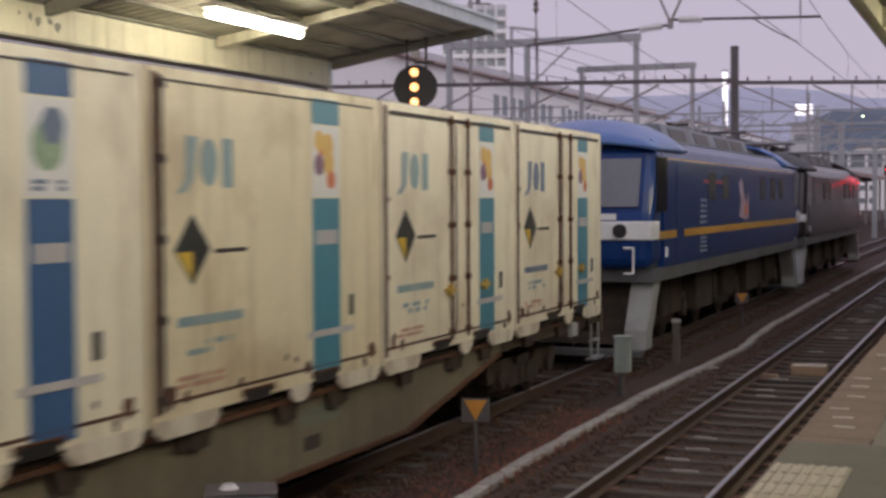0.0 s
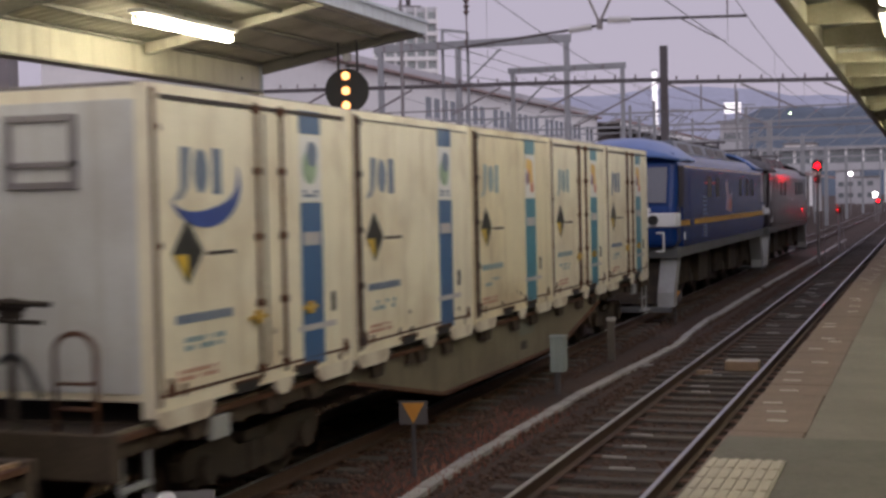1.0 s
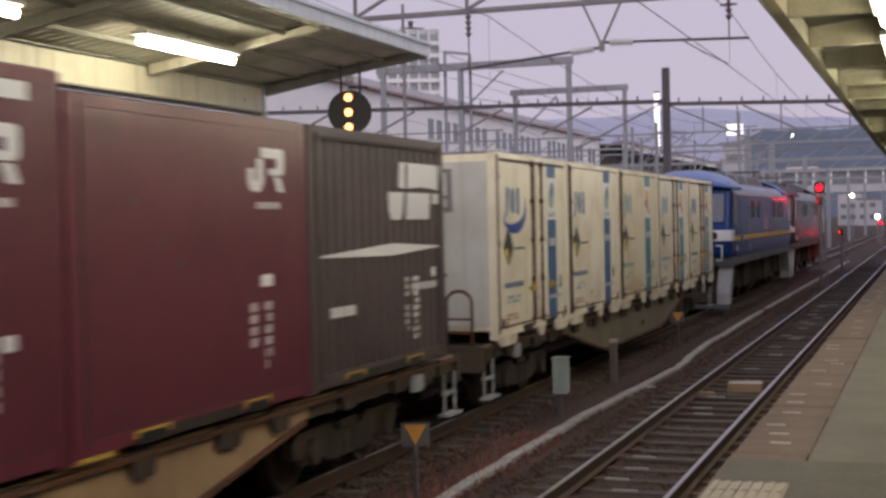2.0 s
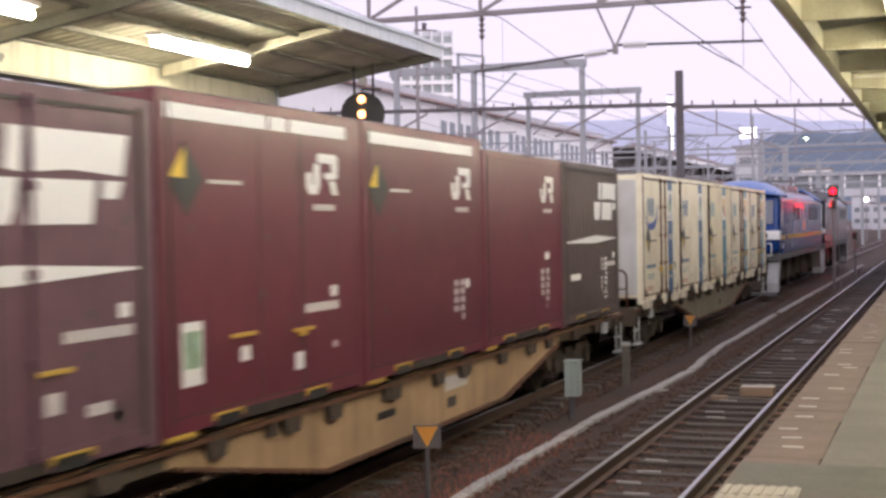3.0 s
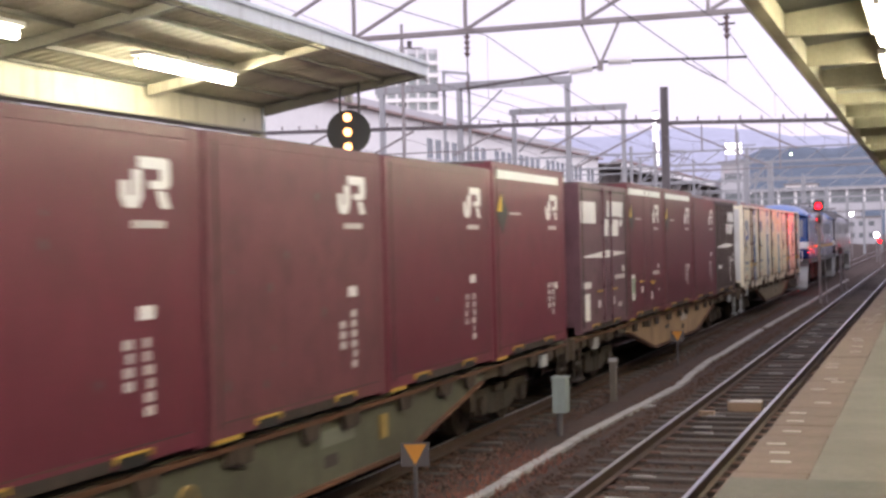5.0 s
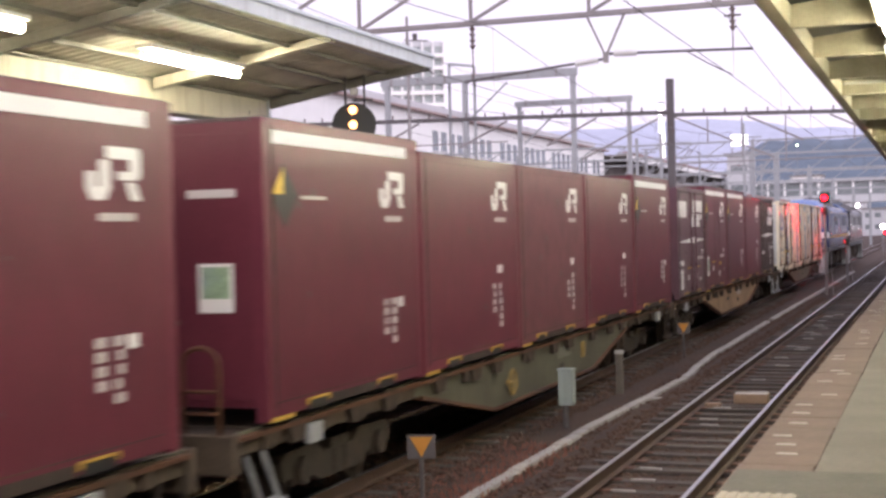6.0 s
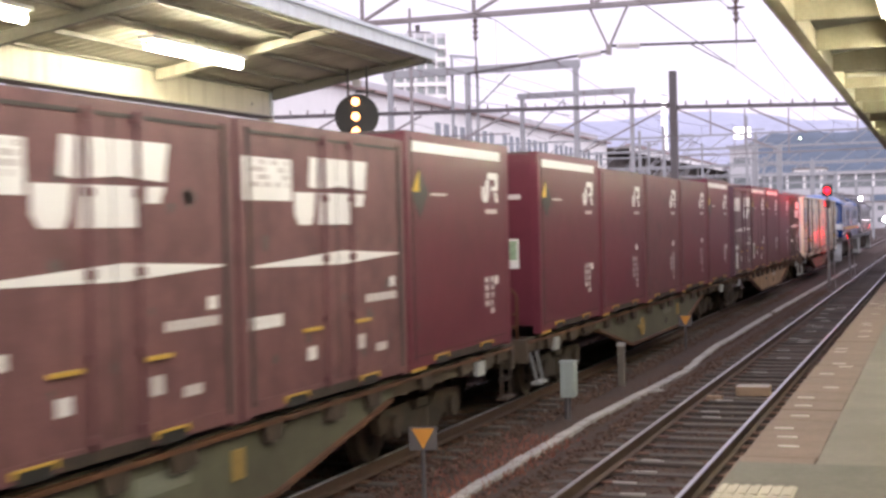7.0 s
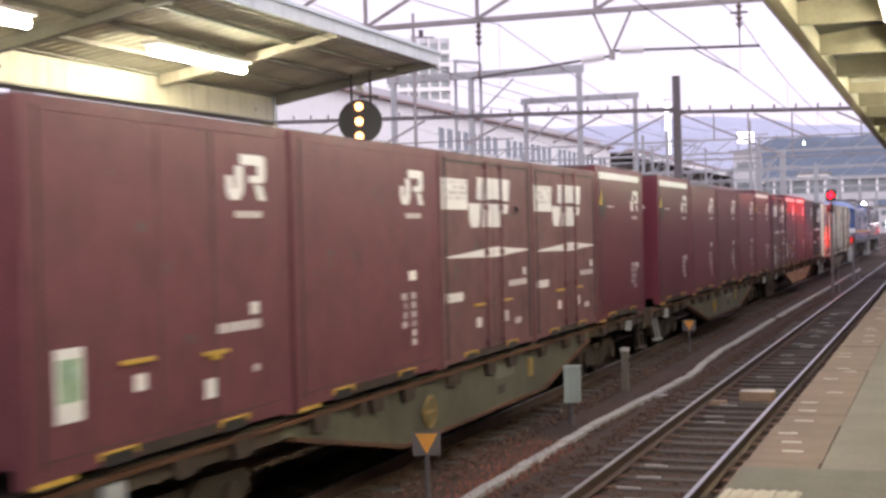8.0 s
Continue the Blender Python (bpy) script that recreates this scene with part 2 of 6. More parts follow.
# Lighter copy of the steel, with distance haze put into the colour.
M_STEELP = mat("haze_paled_steel", (0.33, 0.34, 0.36), 0.6, vary=0.1, dirt=0.2, grime=(0.3, 0.29, 0.3), bump=0.0)
M_STEELD = mat("dark_weathered_steel", (0.10, 0.09, 0.095), 0.6, vary=0.2, dirt=0.4, grime=(0.07, 0.05, 0.04), bump=0.1)
M_INSUL = mat("white_porcelain", (0.72, 0.70, 0.70), 0.2, vary=0.05, bump=0.0, coat=0.5)
M_INSULB = mat("brown_porcelain", (0.12, 0.08, 0.08), 0.2, vary=0.1, bump=0.0, coat=0.5)
M_WIRE = mat("dark_copper_wire", (0.11, 0.095, 0.10), 0.6, metal=0.5, vary=0.1, bump=0.0)
M_ORANGE = mat("orange_sign_face", (0.62, 0.27, 0.04), 0.5, vary=0.1, dirt=0.3, grime=(0.25, 0.12, 0.04), bump=0.03)
M_BOX = mat("pale_green_grey_cabinet", (0.36, 0.42, 0.40), 0.5, vary=0.1, dirt=0.35, grime=(0.15, 0.13, 0.1), streak=0.3, bump=0.05)
M_BUILD = mat("white_render_wall", (0.92, 0.91, 0.91), 0.8, vary=0.05, scale=0.3, dirt=0.12, grime=(0.4, 0.38, 0.38), dirt_scale=0.2, bump=0.05, bump_scale=6)
M_BUILD2 = mat("pale_grey_wall", (0.56, 0.56, 0.59), 0.8, vary=0.08, scale=0.3, dirt=0.3, grime=(0.26, 0.25, 0.26), dirt_scale=0.2, bump=0.05, bump_scale=6)
M_PANE = mat("dim_window_glass", (0.20, 0.225, 0.235), 0.2, vary=0.3, scale=0.4, bump=0.0, spec=0.8)
M_ROOFRED = mat("red_brown_roof_edge", (0.36, 0.25, 0.23), 0.6, vary=0.15, dirt=0.3, bump=0.1)
M_ROOFGREY = mat("weathered_sheet_roof", (0.24, 0.22, 0.21), 0.7, vary=0.15, dirt=0.4, bump=0.1)
# Haze low over the horizon is mixed into this colour.
M_FARHILL = mat("haze_coloured_mountain", (0.44, 0.465, 0.58), 1.0, vary=0.12, scale=0.006, dirt=0.3, grime=(0.40, 0.43, 0.54), dirt_scale=0.004, bump=0.0)
# Wall colour darkened to hold the shade under the shed roof.
M_SHED = mat("shade_toned_shed_wall", (0.28, 0.25, 0.235), 0.8, vary=0.3, scale=0.5, dirt=0.5, grime=(0.09, 0.08, 0.075), dirt_scale=0.4, bump=0.05)
M_FADED = mat("faded_pale_green_patch", (0.20, 0.21, 0.165), 0.6, vary=0.25, scale=5, dirt=0.5, grime=(0.10, 0.09, 0.06), dirt_scale=5, bump=0.05)
# Blue-grey base carries the distance haze over the trees.
M_HILL = mat("haze_blue_wooded_hill", (0.12, 0.155, 0.20), 1.0, vary=0.25, scale=0.02, dirt=0.4, grime=(0.09, 0.12, 0.15), dirt_scale=0.008, bump=0.0)


# ---------------------------------------------------------------- mesh helpers
def box(bm, x0, x1, y0, y1, z0, z1, bev=0.0):
    """Adds a box, with bevelled edges where bev is given."""
    m = Matrix.LocRotScale(((x0 + x1) / 2, (y0 + y1) / 2, (z0 + z1) / 2), None, (abs(x1 - x0), abs(y1 - y0), abs(z1 - z0)))
    if bev:
        b2 = bmesh.new()
        bmesh.ops.create_cube(b2, size=1.0, matrix=m)
        bmesh.ops.bevel(b2, geom=b2.edges[:], offset=bev, segments=2, affect="EDGES", profile=0.6)
        tmp = bpy.data.meshes.new("tmp")
        b2.to_mesh(tmp)
        b2.free()
        bm.from_mesh(tmp)
        bpy.data.meshes.remove(tmp)
    else:
        bmesh.ops.create_cube(bm, size=1.0, matrix=m)
    return bm


def prism(bm, pts, a, b, axis="x"):
    """Extrudes a polygon from a to b along an axis; pts are the other two coordinates in order (y, z), (x, z) or (x, y)."""
    def place(p, v):
        return {"x": (v, p[0], p[1]), "y": (p[0], v, p[1]), "z": (p[0], p[1], v)}[axis]
    lo, hi = [bm.verts.new(place(p, a)) for p in pts], [bm.verts.new(place(p, b)) for p in pts]
    fs = [bm.faces.new(lo), bm.faces.new(hi[::-1])]
    for i in range(len(pts)):
        j = (i + 1) % len(pts)
        fs.append(bm.faces.new((lo[i], hi[i], hi[j], lo[j])))
    bmesh.ops.recalc_face_normals(bm, faces=fs)
    return bm


def rod(bm, p, q, r, n=8, r2=None):
    """Adds a round bar from p to q."""
    p, q = Vector(p), Vector(q)
    m = Matrix.Translation((p + q) / 2) @ (q - p).to_track_quat("Z", "Y").to_matrix().to_4x4()
    bmesh.ops.create_cone(bm, cap_ends=True, segments=n, radius1=r, radius2=r if r2 is None else r2, depth=(q - p).length, matrix=m)
    return bm


def bar(bm, p, q, w, h):
    """Adds a square bar of section w by h from p to q."""
    p, q = Vector(p), Vector(q)
    m = Matrix.Translation((p + q) / 2) @ (q - p).to_track_quat("Z", "Y").to_matrix().to_4x4() @ Matrix.Diagonal((w, h, (q - p).length, 1))
    bmesh.ops.create_cube(bm, size=1.0, matrix=m)
    return bm


def blot(bm, y, z, r, seed, x, t=.0015):
    """A thin ragged patch of rust or flaked paint on a wall that faces +x."""
    g = random.Random(seed * 7 + 1)
    n = 9
    pts = [(y + r * g.uniform(.45, 1.2) * math.cos(2 * math.pi * k / n), z + r * g.uniform(.5, 1.3) * math.sin(2 * math.pi * k / n)) for k in range(n)]
    return prism(bm, pts, x, x + t, "x")


def pipe(bm, pts, r, n=6):
    """Adds one continuous round tube through the points."""
    rings = []
    for i, p in enumerate(pts):
        a, b = Vector(pts[max(i - 1, 0)]), Vector(pts[min(i + 1, len(pts) - 1)])
        q = (b - a).to_track_quat("Z", "Y")
        rings.append([bm.verts.new(Vector(p) + q @ Vector((r * math.cos(2 * math.pi * k / n), r * math.sin(2 * math.pi * k / n), 0))) for k in range(n)])
    for a, b in zip(rings, rings[1:]):
        for k in range(n):
            bm.faces.new((a[k], a[(k + 1) % n], b[(k + 1) % n], b[k]))
    bm.faces.new(rings[0][::-1])
    bm.faces.new(rings[-1])
    return bm


def part(name, bm, material, parent=None, label="", smooth=False):
    """Links a bmesh as one mesh object under a thing or a part."""
    me = bpy.data.meshes.new(name)
    bm.to_mesh(me)
    bm.free()
    me.materials.append(material)
    if smooth:
        for p in me.polygons:
            p.use_smooth = True
    ob = new(name, me)
    ob.parent = parent
    return tagged(ob, label, kind="stuff" if "lettering" in name else "")


def B():
    return bmesh.new()


def thing(name, label, category, at=(0, 0, 0), group="", kind=""):
    e = new(name)
    e.location = at
    e.empty_display_size = 0.2
    return tagged(e, label, category, group, kind)


def shared(name, mesh, parent, x=0, y=0, z=0, rz=0.0):
    """One more piece on a mesh that alike pieces share."""
    ob = new(name, mesh)
    ob.parent = parent
    ob.location = (x, y, z)
    ob.rotation_euler = (0, 0, rz)
    return ob


def mesh_of(bm, name, material):
    me = bpy.data.meshes.new(name)
    bm.to_mesh(me)
    bm.free()
    me.materials.append(material)
    return me


# ---------------------------------------------------------------- ground and tracks
TRAIN_X, NEAR_X = -6.549, -2.919
GROUND_Z = -0.32


def build_ground():
    bm = B()
    xs = [-900, -60, -30, -14, -8.3, -7.9, -5.2, -4.6, -4.3, -1.8, -1.3, 3, 12, 60, 900]
    ys = [-60, -8, 0, 8, 20, 40, 70, 120, 250, 900, 2600]
    hz = {-8.3: GROUND_Z, -7.9: -0.20, -5.2: -0.22, -4.6: -.27, -4.3: -0.20, -1.8: -0.20}
    grid = [[bm.verts.new((x, y, hz.get(x, GROUND_Z))) for x in xs] for y in ys]
    for j in range(len(ys) - 1):
        for i in range(len(xs) - 1):
            bm.faces.new((grid[j][i], grid[j][i + 1], grid[j + 1][i + 1], grid[j + 1][i]))
    return tagged(part("ground", bm, M_BALLAST), "brown dirty ballast ground of a railway yard", "ground", kind="structure")


def build_stones():
    """Loose ballast stones, each a rough lump."""
    rng = np.random.default_rng(4)
    base = np.array([(1, 0, -.3), (-.4, .9, -.3), (-.5, -.8, -.3), (.5, .5, .5), (-.6, .1, .5), (.3, -.6, .45)])
    tri = [(0, 3, 5), (0, 1, 3), (1, 4, 3), (1, 2, 4), (2, 5, 4), (2, 0, 5), (3, 4, 5)]
    n = 34000
    y = np.where(rng.random(n) < .1, rng.uniform(-6, 7, n), 7 + 48 * rng.random(n) ** 1.7)
    x = rng.uniform(-7.8, -1.45, n)
    z = np.where((x > -4.0) & (x < -1.9), -0.205, np.where((x > -4.3) | (x < -5.2), -0.185, -0.255))
    size = rng.uniform(0.02, 0.05, n)
    ang = rng.uniform(0, 6.28, n)
    c, s = np.cos(ang), np.sin(ang)
    v = base[None] * (size[:, None, None] * rng.uniform(0.7, 1.3, (n, 6, 3)))
    vx = v[..., 0] * c[:, None] - v[..., 1] * s[:, None] + x[:, None]
    vy = v[..., 0] * s[:, None] + v[..., 1] * c[:, None] + y[:, None]
    vz = v[..., 2] + z[:, None]
    verts = np.stack([vx, vy, vz], -1).reshape(-1, 3)
    faces = (np.array(tri)[None] + 6 * np.arange(n)[:, None, None]).reshape(-1, 3)
    me = bpy.data.meshes.new("ballast_stones")
    me.from_pydata(verts.tolist(), [], faces.tolist())
    me.materials.append(M_STONE)
    return tagged(new("ballast_stones", me), "loose rust-brown ballast stones between the rails", "ballast", kind="stuff")


def rail_profile(x):
    return [(x - .062, -.15), (x + .062, -.15), (x + .062, -.138), (x + .012, -.12), (x + .010, -.045), (x + .032, -.035),
            (x + .032, -.006), (x - .032, -.006), (x - .032, -.035), (x - .010, -.045), (x - .012, -.12), (x - .062, -.138)]


def build_weeds():
    """Dry weeds in the dirt between the two tracks."""
    rng = np.random.default_rng(9)
    n = 9000
    y = 9.5 + 8.5 * rng.random(n) ** 1.2
    x = rng.normal(-5.35, .42, n).clip(-6.0, -4.45)
    h, w, a = rng.uniform(.03, .11, n), rng.uniform(.006, .018, n), rng.uniform(0, 6.28, n)
    dx, dy = np.cos(a) * w, np.sin(a) * w
    lean = rng.uniform(-.05, .05, (n, 2))
    z0 = np.full(n, -.27)
    verts = np.stack([np.stack([x - dx, y - dy, z0], -1), np.stack([x + dx, y + dy, z0], -1),
                      np.stack([x + lean[:, 0], y + lean[:, 1], z0 + h], -1)], 1).reshape(-1, 3)
    me = bpy.data.meshes.new("dry_weeds")
    me.from_pydata(verts.tolist(), [], np.arange(3 * n).reshape(-1, 3).tolist())
    me.materials.append(M_WEED)
    return tagged(new("dry_weeds", me), "dry reddish weeds in the dirt between tracks", "weeds", kind="stuff")


def build_added_wall():
    # Out of view; added to block horizon sky from the train's side.
    w = tagged(part("wall_east", box(B(), 6.5, 6.8, -20, 130, PLAT_Z, 5.9), M_CONCRETE), "unseen plain wall added to keep sky reflection off the train", "wall", kind="structure")
    return w


def build_track(cx, label, worn):
    t = thing("railway_track", label, "railway track", (cx, 0, 0), kind="structure")
    for side in (-1, 1):
        x = side * 0.566
        r = part("rail", prism(B(), rail_profile(x), -20, 400, "y"), M_RAIL, t)
        bm = prism(B(), [(x - .026, -.006), (x + .026, -.006), (x + .021, 0), (x - .021, 0)], -20, 400, "y")
        part("running_surface", bm, M_RAILTOP, r, "polished steel running surface" if worn else "")
    return t


def build_sleepers(track, first, last):
    me = mesh_of(box(B(), -1.05, 1.05, -.10, .10, -.16, 0, 0.02), "sleeper", M_SLEEPER)
    plate = mesh_of(box(B(), -.17, .17, -.08, .08, 0, .012), "tie_plate", M_RUST)
    # Thin pale plates paint glints on the worn sleeper tops.
    patch = mesh_of(box(B(), -.13, .13, -.03, .03, -.002, .016, .005), "worn_patch", M_PALEBIT)
    rng = random.Random(5)
    y = first
    while y < last:
        s = shared("sleeper", me, track, rng.uniform(-.03, .03), y, -.160 + rng.uniform(-.025, .012), rng.uniform(-.03, .03))
        if y < 45:
            for side in (-1, 1):
                shared("tie_plate", plate, s, side * .566, 0, 0.0)
            if track is near_track and rng.random() < .5:
                shared("worn_patch", patch, s, rng.uniform(-.3, .05), rng.uniform(-.03, .03), 0.0, rng.uniform(-.2, .2))
        y += 0.61


def build_trough():
    """A line of concrete cable trough lids that weaves a little."""
    t = thing("cable_trough", "pale concrete cable trough line beside the track", "cable trough")
    line = [(8, -4.5), (14.3, -4.77), (16.5, -4.75), (20, -4.76), (23.5, -4.62), (26.4, -4.53), (28.4, -4.66), (31.3, -4.75), (34.4, -4.74), (41.9, -4.79), (51, -4.77), (68, -4.74), (90, -4.8)]
    me = mesh_of(box(B(), -.075, .075, -.25, .25, 0, .085, 0.012), "trough_lid", M_TROUGH)
    rng = random.Random(8)
    y = 8.0
    while y < 88:
        for (ya, xa), (yb, xb) in zip(line, line[1:]):
            if ya <= y < yb:
                x, a = xa + (xb - xa) * (y - ya) / (yb - ya), math.atan2(xa - xb, yb - ya)
        if not 42.0 < y < 43.5:
            shared("trough_lid", me, t, x + rng.uniform(-.01, .01), y, GROUND_Z + .03 + rng.uniform(-.008, .008), a + rng.uniform(-.015, .015))
        y += 0.5
    for y, x, a in ((23.1, -4.46, 1.25),):
        shared("trough_lid", me, t, x, y, GROUND_Z + .02, a)
    return t


# ---------------------------------------------------------------- near platform with its canopy
EDGE_X, PLAT_Z, EDGE_W = -1.27, 1.0, .49


def build_near_platform():
    p = thing("platform_near", "grey asphalt railway platform with a brown block edge", "platform", kind="structure")
    part("deck", box(B(), EDGE_X + EDGE_W + .004, 6.5, -20, 130, GROUND_Z, PLAT_Z), M_ASPHALT, p)
    part("retaining_wall", box(B(), EDGE_X + .10, EDGE_X + EDGE_W, -20, 130, GROUND_Z, PLAT_Z - .16), M_CONCRETE, p)
    part("patch", box(B(), EDGE_X + .015, 3.0, -18, 9.15, PLAT_Z - .003, PLAT_Z + .011, .003), M_PATCH, p, "greyer concrete patch")
    return p


def build_edge_blocks(p):
    me = mesh_of(box(B(), 0, EDGE_W, -.298, .298, -.155, .004, 0.007), "edge_block", M_EDGE)
    mk = mesh_of(box(B(), -.07, .07, -.03, .03, 0, .004), "edge_marker", M_EDGEWHITE)
    rng = random.Random(3)
    y = -19.7
    while y < 110:
        b = shared("edge_block", me, p, EDGE_X + rng.uniform(-.006, .006), y, PLAT_Z + rng.uniform(-.004, .003))
        if y < 45 and rng.random() < .6:
            shared("edge_marker", mk, b, rng.uniform(.12, .34), rng.uniform(-.2, .2), .005, rng.uniform(-.1, .1))
        y += 0.6


def build_tactile(p):
    bm = box(B(), -.22, .22, -.148, .148, 0, .008)
    for i in range(7):
        x = -.189 + i * .063
        box(bm, x - .017, x + .017, -.14, .14, .008, .016)
    me = mesh_of(bm, "tactile_tile", M_TACTILE)
    for j in range(26):
        shared("tactile_tile", me, p, EDGE_X + .25, 8.14 - j * .3, PLAT_Z + .0112)


def build_near_canopy():
    c = thing("canopy_near", "cream steel platform canopy with open ribs overhead", "canopy", kind="structure")
    ex, ez = -1.38, 4.48
    # Stretch past 39 m is out of view; it keeps sky off the train.
    y0, y1 = 4.0, 80.0
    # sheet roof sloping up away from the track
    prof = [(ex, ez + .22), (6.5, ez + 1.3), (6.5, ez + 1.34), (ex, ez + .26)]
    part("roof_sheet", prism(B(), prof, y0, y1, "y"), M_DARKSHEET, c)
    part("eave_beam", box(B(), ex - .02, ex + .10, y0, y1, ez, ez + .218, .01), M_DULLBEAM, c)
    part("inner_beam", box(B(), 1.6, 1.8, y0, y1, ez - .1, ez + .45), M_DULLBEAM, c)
    part("gutter", box(B(), ex - .14, ex - .022, y0, y1, ez + .12, ez + .24, .02), M_FASCIA, c)
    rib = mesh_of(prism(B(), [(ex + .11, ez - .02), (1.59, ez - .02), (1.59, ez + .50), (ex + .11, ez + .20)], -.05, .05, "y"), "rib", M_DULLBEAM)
    y = 6.2
    while y < y1:
        shared("rib", rib, c, 0, y, 0)
        y += 2.52
    brace = mesh_of(bar(B(), (-1.2, 0, ez + .08), (1.5, 1.4, ez + .22), .04, .04), "brace", M_RIB)
    y = 8.1
    while y < y1 - 4:
        shared("brace", brace, c, 0, y, 0)
        y += 6.2
    col = mesh_of(box(B(), -.11, .11, -.11, .11, PLAT_Z, ez - .1, .01), "column", M_DULLBEAM)
    for y in (-4.0, 8, 20, 32, 44, 56, 68):
        shared("column", col, c, 1.7, y, 0)
    part("roof_behind", box(B(), ex, 6.5, -20, y0 - .01, ez + .25, ez + .33), M_ROOFSHEET, c)
    return c


def tube_light(at, label, group, power=None):
    f = thing("fluorescent_lamp", label, "lamp", at, group)
    part("fixture", box(B(), -.12, .12, -1.2, 1.2, .065, .12, .01), M_FIXTURE, f)
    part("tube", rod(B(), (0, -1.17, 0), (0, 1.17, 0), .06, 12), M_TUBE, f, "glowing white fluorescent tube", True)
    end = mesh_of(box(B(), -.03, .03, -.02, .02, -.03, .05), "lamp_holder", M_FIXTURE)
    for s in (-1, 1):
        shared("lamp_holder", end, f, 0, s * 1.185, 0)
    part("hanger", rod(B(), (0, 0, .11), (0, 0, .30), .015, 6), M_RIB, f)
    return f


# ---------------------------------------------------------------- far platform with its canopy
def build_far_platform():
    p = thing("platform_far", "concrete island platform across the tracks", "platform", kind="structure")
    part("deck", box(B(), -14.2, -8.55, -20, 60, GROUND_Z, PLAT_Z), M_CONCRETE, p)
    part("edge_strip", box(B(), -8.55, -8.15, -20, 60, PLAT_Z - .16, PLAT_Z + .004), M_EDGE, p)
    return p


def build_far_canopy():
    c = thing("canopy_far", "butterfly platform canopy with corrugated sheet and cream beams", "canopy", kind="structure")
    end, start = 20.95, -12.0
    ax, az, vx, vz = -7.55, 5.20, -10.45, 4.75      # eave and valley
    # corrugated underside
    bm = B()
    n = int((end - start) / .075)
    rows = []
    for i in range(n + 1):
        y = start + (end - start) * i / n
        d = .034 * (1 if i % 3 == 1 else 0)
        rows.append([bm.verts.new((ax, y, az + .10 + d)), bm.verts.new((vx, y, vz + .16 + d))])
    for a, b in zip(rows, rows[1:]):
        bm.faces.new((a[0], a[1], b[1], b[0]))
    part("roof_sheet", bm, M_ROOFSHEET, c)
    part("roof_top", prism(B(), [(ax, az + .16), (vx, vz + .22), (vx, vz + .26), (ax, az + .20)], start, end, "y"), M_ROOFGREY, c)
    part("roof_back", prism(B(), [(vx, vz + .22), (-13.4, az + .16), (-13.4, az + .2), (vx, vz + .26)], start, end, "y"), M_ROOFGREY, c)
    part("fascia", box(B(), ax, ax + .05, start, end + .05, az + .02, az + .26, .008), M_FASCIA, c, "pale blue-white fascia board")
    part("fascia_lip", box(B(), ax + .052, ax + .09, start, end + .05, az + .19, az + .235, .006), M_FASCIA, c)
    part("end_fascia", prism(B(), [(ax, az), (ax, az + .16), (vx, vz + .2), (vx, vz + .02)], end + .002, end + .04, "y"), M_RIB, c)
    part("main_beam", box(B(), vx - .08, vx + .08, start, end - .12, 4.46, 4.86, .012), M_BEAM, c, "cream steel girder with flaking paint")
    for k, (y, z, r) in enumerate(((13.2, 4.70, .05), (13.35, 4.66, .07), (13.55, 4.68, .05), (13.7, 4.64, .06), (13.0, 4.72, .03), (20.2, 4.62, .03), (11.2, 4.7, .04))):
        part("paint_flake", blot(B(), y, z, r, k, vx + .0805), M_RIB, c)
    flange = box(B(), vx - .16, vx + .16, start, end - .12, 4.862, 4.89)
    part("flange", box(flange, vx - .16, vx + .16, start, end - .12, 4.43, 4.458), M_RIB, c)
    rib = mesh_of(prism(B(), [(vx + .17, 4.72), (ax - .01, az + .0), (ax - .01, az + .09), (vx + .17, vz + .12)], -.05, .05, "y"), "rib", M_RIB)
    rib2 = mesh_of(prism(B(), [(vx + .17, 4.72), (ax - .01, az + .0), (ax - .01, az + .09), (vx + .17, vz + .12)], -.07, .07, "y"), "rib", M_BEAM)
    for i, y in enumerate((20.8, 17.2, 13.4, 9.6, 5.8, 2.0)):
        shared("rib", rib2 if i == 1 else rib, c, 0, y, 0)
    pur = mesh_of(box(B(), -.025, .025, start, end - .05, -.005, .05), "purlin", M_RIB)
    for f in (.26, .52, .78):
        shared("purlin", pur, c, vx + (ax - vx) * f, 0, vz + .10 + (az - vz - .06) * f)
    col = mesh_of(box(B(), -.10, .10, -.10, .10, PLAT_Z, 4.43, .01), "column", M_BEAM)
    for y in (20.85, 9.6, -1.8):
        shared("column", col, c, vx, y, 0)
    part("end_post", box(B(), vx - .1, vx + .1, end - .115, end - .01, 4.432, 4.9), M_FASCIA, c)
    return c


